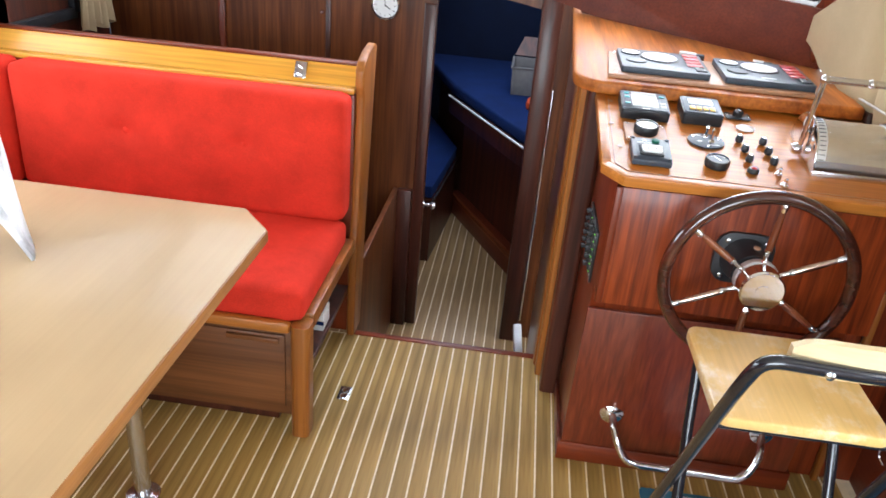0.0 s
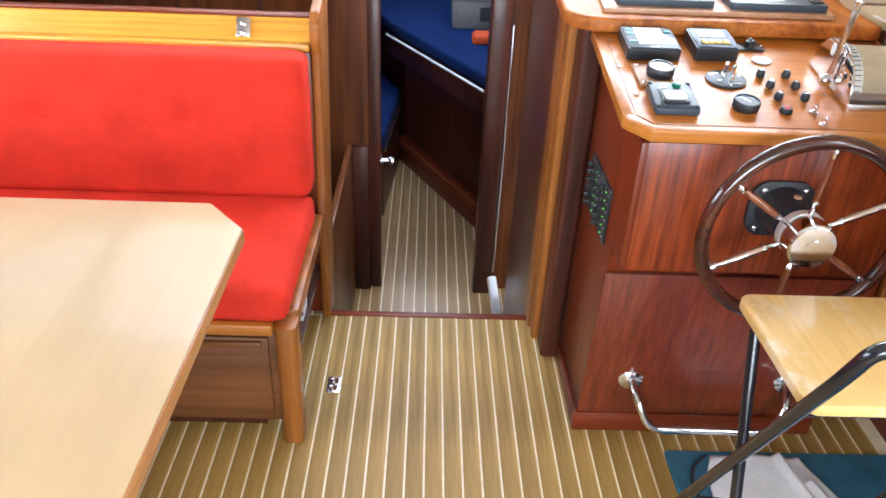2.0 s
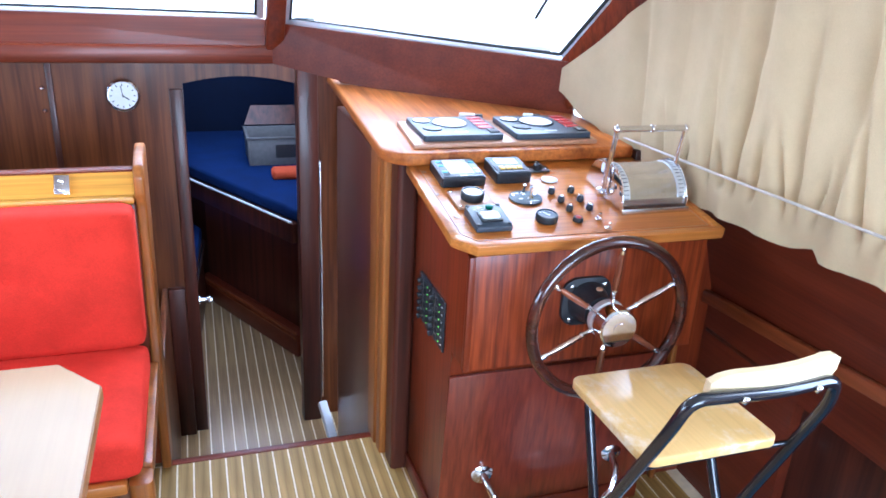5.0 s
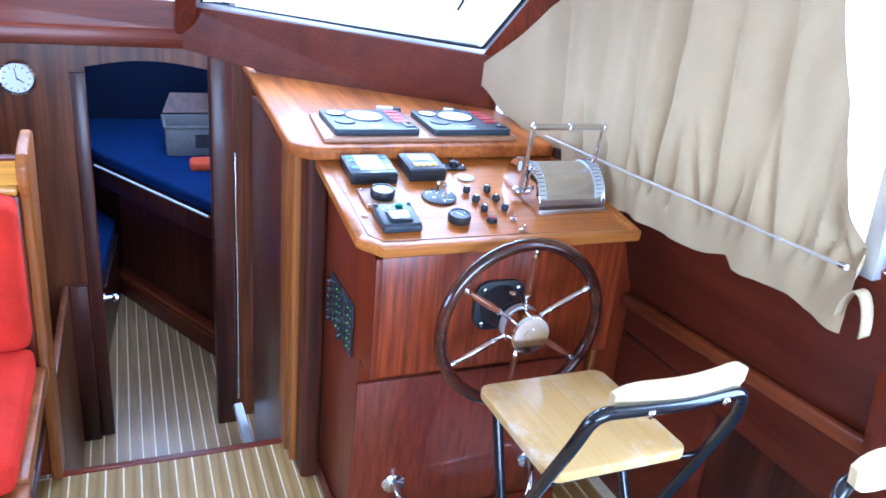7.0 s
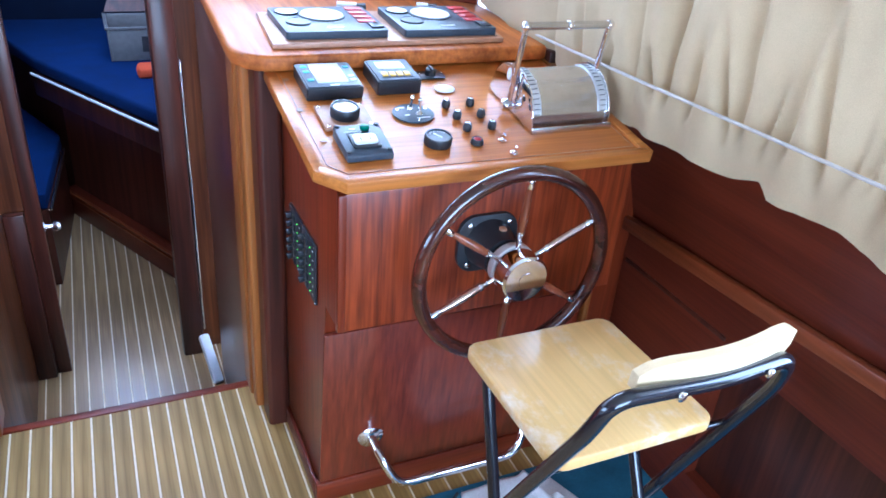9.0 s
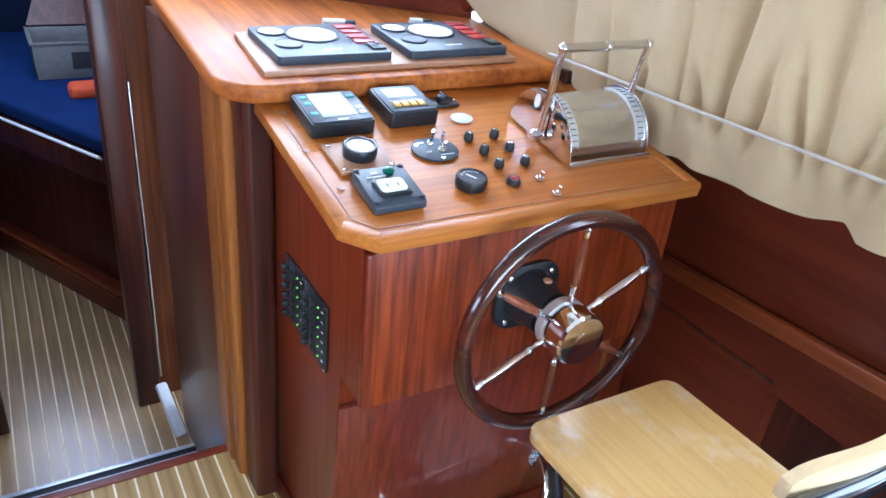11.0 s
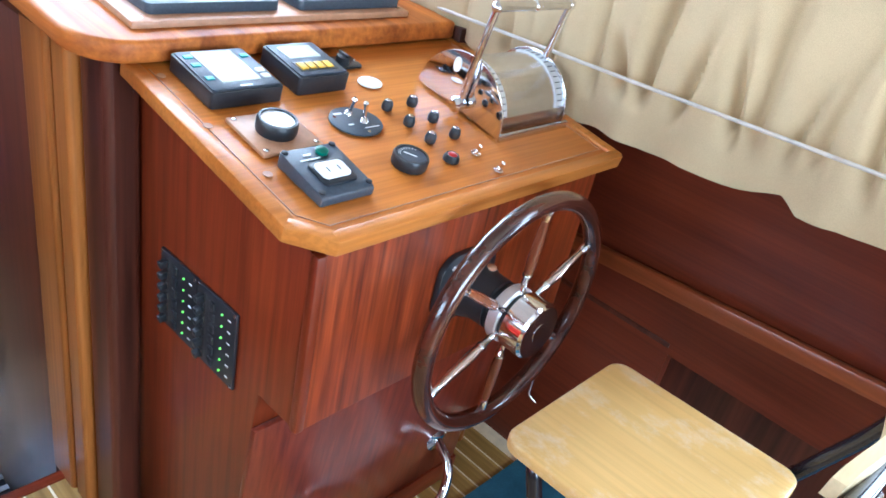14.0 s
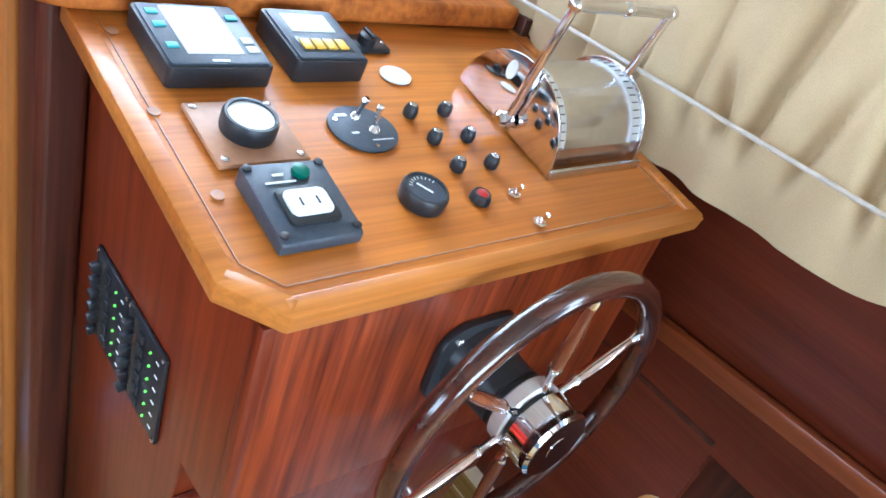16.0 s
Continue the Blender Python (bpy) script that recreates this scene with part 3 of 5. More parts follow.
def build_plotter(x0, y0, x1, y1, h, name, label, keys):
    """A boxy instrument with a display, tilted with the dash."""
    cx, cy = (x0 + x1) / 2, (y0 + y1) / 2
    m = on_dash(cx, cy)
    w, d = x1 - x0, (y1 - y0) / math.cos(radians(DASH_TILT))
    root = tagged(empty(name, m.translation), label, "instrument")
    prism("body", rounded(-w / 2, -d / 2, w / 2, d / 2, 0.006, 3), 0.0005, h, M_BLACK, root, 0.0025, m)
    prism("bezel", rounded(-w / 2 + 0.004, -d / 2 + 0.004, w / 2 - 0.004, d / 2 - 0.004, 0.005, 3), h, h + 0.0025, M_SLATE, root, 0.001, m)
    if keys == "side":
        box("display", (-w * 0.27, -d * 0.32, h + 0.002), (w * 0.27, d * 0.42, h + 0.0035), M_LCD, root, 0.0005, m)
        for yy in (-0.24, 0.08, 0.28):
            box("key", (-w * 0.42, d * yy, h + 0.002), (-w * 0.31, d * (yy + 0.08), h + 0.0045), M_CYAN, root, 0.001, m)
        box("key", (w * 0.32, d * 0.22, h + 0.002), (w * 0.43, d * 0.30, h + 0.0045), M_CYAN, root, 0.001, m)
        for yy in (-0.3, -0.16):
            box("key", (w * 0.32, d * yy, h + 0.002), (w * 0.43, d * (yy + 0.09), h + 0.0045), M_LCD, root, 0.001, m)
        box("maker_mark", (-w * 0.08, -d * 0.43, h + 0.002), (w * 0.08, -d * 0.405, h + 0.0032), M_LCD, root, 0.0, m)
    else:
        box("display", (-w * 0.32, d * 0.02, h + 0.002), (w * 0.30, d * 0.36, h + 0.0035), M_LCD, root, 0.0005, m)
        box("key_panel", (-w * 0.36, -d * 0.36, h + 0.002), (w * 0.36, -d * 0.08, h + 0.0032), M_BLACK, root, 0.0005, m)
        for k in range(4):
            a = -w * 0.33 + k * w * 0.165
            box("key", (a, -d * 0.32, h + 0.003), (a + w * 0.13, -d * 0.14, h + 0.0055), M_YELLOW, root, 0.001, m)
    return root


build_plotter(0.272, 2.0, 0.398, 2.122, 0.028, "depth_display", "black boxy display with a pale screen on the dash", "side")
build_plotter(0.433, 2.008, 0.537, 2.118, 0.032, "log_display", "black instrument with a small screen and yellow keys", "below")


def build_round_gauge(x, y, r, h, name, label, mount):
    m = on_dash(x, y)
    root = tagged(empty(name, m.translation), label, "gauge")
    z0 = 0.0
    if mount:
        w, d = 0.106, 0.10
        box("mount", (-w / 2, -d / 2, 0.0005), (w / 2, d / 2, 0.007), M_COPPER, root, 0.0015, m)
        for sx in (-1, 1):
            for sy in (-1, 1):
                screw(root, m @ pose(sx * 0.044, sy * 0.042, 0.007))
        z0 = 0.007
    lathe("housing", [(r * 0.96, z0), (r, z0 + h * 0.2), (r, z0 + h * 0.8), (r * 0.93, z0 + h), (r * 0.82, z0 + h), (r * 0.80, z0 + h * 0.86)], M_BLACK, root, m, 36)
    lathe("face", [(r * 0.81, z0 + h * 0.84), (r * 0.81, z0 + h * 0.88)], M_FACE if mount else M_SLATE, root, m, 36)
    if not mount:
        box("needle", (-r * 0.05, -r * 0.3, z0 + h * 0.9), (r * 0.05, r * 0.45, z0 + h * 0.92), M_FACE, root, 0.0, m @ pose(0, 0, 0, 0, 0, 35))
        for k in range(9):
            a = 150 - 15 * k
            box("tick", (r * 0.58, -r * 0.02, z0 + h * 0.89), (r * 0.72, r * 0.02, z0 + h * 0.9), M_FACE, root, 0.0, m @ pose(0, 0, 0, 0, 0, a))
    return root


build_round_gauge(0.33, 1.920, 0.031, 0.022, "wind_gauge", "round black gauge with white face on a wooden mount", True)
build_round_gauge(0.489, 1.794, 0.029, 0.020, "rudder_gauge", "round black gauge with a dark face and pale needle", False)


def build_pilot():
    m = on_dash(0.331, 1.80)
    root = tagged(empty("autopilot_unit", m.translation), "slate grey autopilot control box with a white dial window", "instrument")
    w, d = 0.047, 0.051
    side = [(-d, 0.0005), (-d, 0.015), (-d + 0.012, 0.019), (d, 0.025), (d, 0.0005)]
    prism("body", side, -w, w, M_SLATE, root, 0.003, m @ yz(0))
    top = m @ pose(0, 0.002, 0.0218, 3.8)
    prism("window_surround", rounded(-0.029, -0.036, 0.029, 0.012, 0.007), 0.0, 0.004, M_BLACK, root, 0.0015, top)
    prism("dial_window", rounded(-0.024, -0.027, 0.024, 0.006, 0.008), 0.003, 0.007, M_FACE, root, 0.002, top)
    for k in (-0.009, 0.010):
        box("mark", (k - 0.001, -0.016, 0.0065), (k + 0.001, -0.006, 0.0075), M_BLACK, root, 0.0, top)
    lathe("push_button", [(0.0095, 0), (0.0095, 0.005), (0.007, 0.0065)], M_GREEN, root, top @ pose(0.012, 0.031, 0.001), 20)
    box("label_bar", (-0.032, 0.0195, 0.001), (0.002, 0.0215, 0.0022), M_FACE, root, 0.0, top)
    box("label_bar", (-0.02, 0.029, 0.001), (-0.008, 0.032, 0.0022), M_FACE, root, 0.0, top)
    for sx in (-1, 1):
        for sy in (-0.044, 0.044):
            lathe("screw", [(0.005, 0), (0.005, 0.0015), (0.003, 0.002)], M_BLACK, root, top @ pose(sx * 0.041, sy, 0.0), 12)


build_pilot()


def build_switch_plate():
    m = on_dash(0.483, 1.917)
    root = tagged(empty("changeover_switch", m.translation), "oval dark switch plate with two small chrome levers", "switch")
    lathe("plate", [(0.046, 0.0005), (0.046, 0.003), (0.043, 0.004)], M_SLATE, root, m, 40, 0.92)
    for x, y, r in ((0.0, 0.022, 12), (0.012, -0.006, -10)):
        lathe("lever", [(0.008, 0.003), (0.006, 0.008), (0.003, 0.010), (0.0032, 0.028), (0.005, 0.034), (0.003, 0.038)], M_CHROME, root, m @ pose(x, y, 0, r), 14)
    for k in range(3):
        lathe("screw", [(0.003, 0.003), (0.003, 0.005)], M_CHROME, root, m @ pose(0.037 * math.cos(0.5 + 2.1 * k), 0.034 * math.sin(0.5 + 2.1 * k), 0), 10)
    box("legend_bar", (-0.028, 0.022, 0.0036), (-0.012, 0.027, 0.0046), M_FACE, root, 0.0, m)
    box("legend_bar", (-0.022, -0.010, 0.0036), (-0.012, -0.007, 0.0046), M_FACE, root, 0.0, m)
    box("legend_bar", (0.0, -0.024, 0.0036), (0.03, -0.0225, 0.0046), M_FACE, root, 0.0, m)


build_switch_plate()


def build_knob():
    root = tagged(empty("pull_knob"), "small black pull knob on the dash", "knob", "knobs on the dash")
    lathe("collar", [(0.0075, 0.0), (0.0075, 0.002)], M_BLACK, root, None, 16)
    lathe("grip", [(0.0095, 0.002), (0.0100, 0.009), (0.0078, 0.017), (0.0060, 0.0185)], M_BLACK, root, None, 16)
    lathe("cap", [(0.005, 0.0185), (0.004, 0.0195)], M_STEEL, root, None, 12)
    return root


first_knob = build_knob()
KNOBS = [(0.568, 1.938), (0.627, 1.938), (0.573, 1.887), (0.630, 1.886), (0.574, 1.835), (0.632, 1.834)]
first_knob.matrix_basis = on_dash(*KNOBS[0])
for kx, ky in KNOBS[1:]:
    copy_thing(first_knob, on_dash(kx, ky))
starter = tagged(empty("starter_button", (0.573, 1.782, dash_z(1.782))), "round black button with a red centre", "button")
lathe("collar", [(0.014, 0.0), (0.0135, 0.006), (0.011, 0.011)], M_BLACK, starter, on_dash(0.573, 1.782), 20)
lathe("cap", [(0.008, 0.011), (0.006, 0.0125)], M_RED_LAMP, starter, on_dash(0.573, 1.782), 16)
for tx, ty in ((0.632, 1.781), (0.634, 1.73)):
    tg = tagged(empty("toggle_switch", (tx, ty, dash_z(ty))), "small chrome toggle switch", "switch", "toggle switches")
    lathe("nut", [(0.009, 0.0), (0.009, 0.003), (0.006, 0.004), (0.006, 0.007)], M_CHROME, tg, on_dash(tx, ty), 6)
    lathe("bat", [(0.0022, 0.006), (0.0035, 0.020), (0.002, 0.022)], M_CHROME, tg, on_dash(tx, ty) @ pose(0, 0, 0, 14), 10)
cover = tagged(lathe("cover_disc", [(0.024, 0.0005), (0.024, 0.0025), (0.022, 0.0035)], M_FACE, None, on_dash(0.600, 2.020), 32, 0.85), "white oval blanking disc on the dash", "cover")
sw = tagged(empty("rotary_switch", (0.592, 2.09, dash_z(2.09))), "small black rotary switch on a plate", "switch")
prism("plate", rounded(-0.034, -0.021, 0.034, 0.021, 0.008), 0.0005, 0.004, M_BLACK, sw, 0.001, on_dash(0.592, 2.09))
lathe("knob", [(0.013, 0.004), (0.013, 0.016), (0.010, 0.018)], M_BLACK, sw, on_dash(0.592, 2.09), 18)
box("grip", (-0.003, -0.013, 0.017), (0.003, 0.013, 0.022), M_BLACK, sw, 0.001, on_dash(0.592, 2.09))
for sx in (-1, 1):
    screw(sw, on_dash(0.592, 2.09) @ pose(sx * 0.028, 0, 0.004), 0.003)
for px_, py_ in ((0.252, 2.105), (0.247, 1.965), (0.262, 1.838)):
    tagged(lathe("wood_plug", [(0.007, 0.0002), (0.007, 0.0012)], M_COPPER, None, on_dash(px_, py_), 14), "round wooden plug in the dash", "plug", "plugs in the dash")
# fine inlay line inside the edging
line = tagged(empty("dash_inlay", (0.3, 1.75, dash_z(1.75))), "dark inlaid line round the dash board", "inlay")
for (ax, ay), (bx, by) in (((0.246, 2.13), (0.246, 1.752)), ((0.246, 1.752), (0.276, 1.718)), ((0.276, 1.718), (0.925, 1.718)), ((0.925, 1.718), (0.925, 2.13))):
    bar("strip", (ax, ay, dash_z(ay) - 0.0018), (bx, by, dash_z(by) - 0.0018), 0.0016, 0.002, M_COPPER, line, 0.0)


def build_throttle():
    root = tagged(empty("throttle_control", (0.81, 1.905, dash_z(1.905))), "polished steel twin-lever engine control on the dash", "throttle")
    m = on_dash(0.0, 1.905)
    r = 0.098
    half = [(r * math.cos(radians(a)), 0.002 + r * math.sin(radians(a))) for a in range(0, 181, 9)]
    big = [(r * 1.08 * math.cos(radians(a)), 0.002 + r * 1.06 * math.sin(radians(a))) for a in range(0, 181, 9)]
    prism("end_plate", big, 0.0, 0.004, M_CHROME, root, 0.001, m @ yz(0.711))
    prism("end_plate", half, 0.0, 0.004, M_CHROME, root, 0.001, m @ yz(0.912))
    r2 = 0.090
    drum = [(r2 * math.cos(radians(a)), 0.002 + r2 * math.sin(radians(a))) for a in range(0, 181, 9)]
    prism("drum", drum, 0.0, 0.196, M_STEEL, root, 0.0, m @ yz(0.716))
    for x0 in (0.718, 0.888):
        arc = [((r2 + 0.003) * math.cos(radians(a)), 0.002 + (r2 + 0.003) * math.sin(radians(a))) for a in range(62, 169, 9)]
        arc += [((r2 - 0.001) * math.cos(radians(a)), 0.002 + (r2 - 0.001) * math.sin(radians(a))) for a in range(161, 61, -9)]
        prism("scale_strip", arc, 0.0, 0.022, M_ALU, root, 0.0, m @ yz(x0))
        for a in range(20, 112, 7):
            mm = m @ pose(x0 + 0.011, (r2 + 0.0032) * math.cos(radians(a + 180)), 0.002 + (r2 + 0.0032) * math.sin(radians(a)), 90 - a)
            box("scale_mark", (-0.007, -0.0008, -0.001), (0.007, 0.0008, 0.0008), M_SLATE, root, 0.0, mm)
    box("base_strip", (0.712, 1.796, -0.002), (0.916, 1.802, 0.012), M_STEEL, root, 0.001, pose(0, 0, dash_z(1.8)))
    lathe("badge", [(0.014, 0.0), (0.014, 0.0015)], M_FACE, root, m @ pose(0.711, 0.03, 0.075, 0, -90), 20, 0.6)
    for x, y0, zz, side in ((0.700, 1.893, 1.035, 1), (0.908, 1.889, 1.075, -1)):
        lathe("pivot", [(0.012, -0.006), (0.014, 0.0), (0.014, 0.012), (0.009, 0.018)], M_CHROME, root, pose(x, y0, zz, 0, -90 if side > 0 else 90), 18)
        tube("lever", [(x, y0, zz), (x, 1.876, 1.12), (x, 1.856, 1.214)], 0.0068, M_CHROME, root)
        lathe("ball", [(0.002, -0.011), (0.009, -0.006), (0.011, 0), (0.009, 0.006), (0.002, 0.011)], M_CHROME, root, pose(x, 1.856, 1.216), 16)
        end = 0.797 if side > 0 else 0.813
        tube("grip", [(x, 1.856, 1.216), (end, 1.856, 1.216)], 0.0085, M_STEEL, root)
    lathe("ball", [(0.002, -0.011), (0.009, -0.006), (0.011, 0), (0.009, 0.006), (0.002, 0.011)], M_CHROME, root, pose(0.806, 1.856, 1.216), 16)
    tube("link", [(0.74, 1.835, 1.048), (0.80, 1.842, 1.062), (0.87, 1.85, 1.085)], 0.002, M_CHROME, root, 8)


build_throttle()


def build_engine_panels():
    pad = tagged(prism("panel_mount", [(0.24, 2.172), (0.826, 2.172), (0.846, 2.43), (0.258, 2.44)], 0.0005, 0.013, M_COPPER, None, 0.003, pose(0, 0, 1.095), (0.045, 2.12)), "reddish wooden mount under the engine panels", "mount")
    for sx, sy in ((0.262, 2.19), (0.275, 2.425), (0.81, 2.19)):
        screw(pad, pose(sx, sy, shelf_z(sy) + 0.013), 0.005)
    first = None
    for cx in (0.402, 0.690):
        if first is None:
            m = on_shelf(cx, 2.305) @ pose(0, 0, 0.0135)
            first = root = tagged(empty("engine_panel", m.translation), "slate engine instrument panel with tachometer and red warning lamps", "instrument panel", "engine panels")
            w, d = 0.124, 0.108
            prism("body", rounded(-w, -d, w, d, 0.010), 0.0, 0.018, M_SLATE, root, 0.003, m)
            def dial(x, y, r, face, name):
                lathe(name, [(r, 0.018), (r, 0.021), (r * 0.92, 0.022), (r * 0.88, 0.0205)], M_BLACK, root, m @ pose(x, y, 0), 32)
                lathe(name + "_face", [(r * 0.89, 0.0195), (r * 0.89, 0.0212)], face, root, m @ pose(x, y, 0), 32)
            dial(-0.005, 0.030, 0.058, M_FACE, "tachometer")
            dial(-0.086, 0.060, 0.030, M_FACE, "small_dial")
            dial(-0.078, -0.030, 0.030, M_SLATE, "hour_meter")
            for k in range(4):
                y = 0.078 - k * 0.036
                box("warning_lamp", (0.068, y - 0.013, 0.018), (0.112, y + 0.013, 0.0215), M_RED_LAMP, root, 0.0015, m)
            box("key_plate", (0.086, -0.09, 0.018), (0.116, -0.05, 0.022), M_BLACK, root, 0.001, m)
            lathe("key_lock", [(0.006, 0.022), (0.006, 0.026)], M_CHROME, root, m @ pose(0.10, -0.07, 0), 12)
            box("maker_mark", (-0.02, -0.078, 0.018), (0.02, -0.072, 0.0188), M_FACE, root, 0.0, m)
        else:
            m2 = on_shelf(cx, 2.300) @ pose(0, 0, 0.0135)
            shift = m2.translation - first.matrix_basis.translation
            copy_thing(first, Matrix.Translation(first.matrix_basis.translation + shift))
    for cx, cy, tag_len in ((0.505, 2.475, 0.05), (0.718, 2.462, 0.03)):
        keys = tagged(empty("key_bunch", (cx, cy, shelf_z(cy))), "small keys with a white and brass fob", "keys", "keys on the shelf")
        tube("fob", [(cx - tag_len / 2, cy + 0.006, shelf_z(cy) + 0.014), (cx + tag_len / 2, cy - 0.004, shelf_z(cy) + 0.013)], 0.012, M_FACE, keys)
        tube("collar", [(cx + tag_len / 2, cy - 0.004, shelf_z(cy) + 0.012), (cx + tag_len / 2 + 0.025, cy - 0.006, shelf_z(cy) + 0.012)], 0.011, M_BLACK, keys)
        box("key", (cx - tag_len / 2 - 0.045, cy, 0.002), (cx - tag_len / 2 - 0.005, cy + 0.012, 0.005), M_STEEL, keys, 0.001, pose(0, 0, shelf_z(cy)))


build_engine_panels()


def build_wheel():
    c = Vector((0.588, 1.598, 0.800))
    root = tagged(empty("ship_wheel", c), "dark varnished steering wheel with six chrome and wood spokes", "steering wheel")
    R = 0.206
    ring = [(c.x + R * math.cos(2 * math.pi * k / 72), c.y, c.z + R * math.sin(2 * math.pi * k / 72)) for k in range(72)]
    tube("rim", ring, 0.0155, M_RIM, root, 16, True)
    toward = pose(c.x, c.y, c.z, 90)
    lathe("hub_ring", [(0.046, -0.020), (0.050, -0.017), (0.050, 0.000), (0.047, 0.003)], M_ALU, root, toward, 40)
    lathe("hub_gap", [(0.044, -0.030), (0.044, 0.010)], M_BLACK, root, toward, 32)
    lathe("hub", [(0.045, 0.008), (0.050, 0.012), (0.050, 0.048), (0.046, 0.052)], M_CHROME, root, toward, 40)
    lathe("hub_cap", [(0.0455, 0.0), (0.0455, 0.0022)], M_CHROME, root, toward @ pose(0, 0, 0.0515), 40)
    lathe("hub_boss", [(0.0165, 0.0), (0.0165, 0.0008)], M_CHROME, root, toward @ pose(0, 0, 0.0537), 32)
    for k in range(6):
        a = radians(26 + 60 * k)
        d = Vector((math.cos(a), 0, math.sin(a)))
        m, n = frame_to(c + d * 0.042, c + d * 0.198)
        lathe("spoke_root", [(0.0075, 0.0), (0.0055, 0.010), (0.0055, 0.030), (0.0085, 0.034), (0.0085, 0.040)], M_CHROME, root, m, 16)
        lathe("spoke_grip", [(0.0070, 0.040), (0.0090, 0.060), (0.0085, 0.095), (0.0060, 0.132)], M_BRONZE if k in (0, 3) else M_SPOKE, root, m, 16)
        lathe("spoke_tip", [(0.0062, 0.132), (0.0078, 0.138), (0.0078, 0.150), (0.0055, 0.156)], M_CHROME, root, m, 16)
    # steering gear behind
    gear = tagged(empty("steering_gear", (0.56, 1.70, 0.81)), "black steering gear housing bolted to the console", "steering gear")
    plate = rounded(-0.069, -0.066, 0.069, 0.066, 0.040, 6)
    prism("flange", plate, 0.0, 0.012, M_BLACK, gear, 0.002, pose(0.578, 1.7085, 0.806, 90))
    lathe("housing", [(0.058, 0.0), (0.052, 0.03), (0.045, 0.05), (0.044, 0.082)], M_BLACK, gear, pose(0.58, 1.708, 0.806, 90), 32)
    lathe("grease_plug", [(0.009, 0.0), (0.008, 0.004), (0.004, 0.006)], M_COPPER, gear, pose(0.592, 1.665, 0.8515), 16)
    for sx in (-1, 1):
        for sz in (-1, 1):
            lathe("bolt", [(0.007, 0.012), (0.007, 0.016), (0.004, 0.018)], M_STEEL, gear, pose(0.578 + 0.045 * sx, 1.7085, 0.806 + 0.046 * sz, 90), 6)


build_wheel()


def build_breakers():
    root = tagged(empty("breaker_panel", (0.25, 1.99, 0.68)), "black switch panel with rows of toggles and green lamps", "switch panel")
    for y0 in (1.868, 1.983):
        box("plate", (0.2515, y0, 0.602), (0.2568, y0 + 0.113, 0.752), M_BLACK, root, 0.001)
        for k in range(6):
            z = 0.735 - k * 0.0225
            bar("toggle", (0.252, y0 + 0.098, z - 0.006), (0.2385, y0 + 0.098, z - 0.009), 0.011, 0.014, M_BLACK, root, 0.002)
            box("ring", (0.2495, y0 + 0.088, z - 0.011), (0.2517, y0 + 0.090, z + 0.007), M_STEEL, root, 0.0)
            box("fuse", (0.2475, y0 + 0.058, z - 0.011), (0.2518, y0 + 0.073, z + 0.004), M_BLACK, root, 0.002)
            lathe("lamp", [(0.0019, 0.0), (0.0019, 0.002), (0.001, 0.003)], M_LED, root, pose(0.2515, y0 + 0.038, z - 0.004, 0, -90), 10)
            box("legend", (0.2506, y0 + 0.014, z - 0.005), (0.2518, y0 + 0.022, z - 0.003), M_FACE, root, 0.0)
        for yy in (0.005, 0.108):
            for zz in (0.606, 0.748):
                lathe("screw", [(0.003, 0), (0.003, 0.0015)], M_CHROME, root, pose(0.2515, y0 + yy, zz, 0, -90), 10)


build_breakers()

rail = tagged(empty("foot_rail", (0.6, 1.78, 0.15)), "polished steel foot rail across the console", "rail")
tube("tube", round_path([(0.383, 1.84, 0.205), (0.392, 1.768, 0.178), (0.43, 1.742, 0.105), (0.765, 1.742, 0.105), (0.80, 1.768, 0.178), (0.812, 1.84, 0.205)], 0.06, 8), 0.0115, M_CHROME, rail, 14)
for fx in (0.383, 0.812):
    lathe("flange", [(0.034, 0.0), (0.034, 0.004), (0.022, 0.008), (0.016, 0.012)], M_CHROME, rail, pose(fx, 1.836, 0.205, 84), 28)


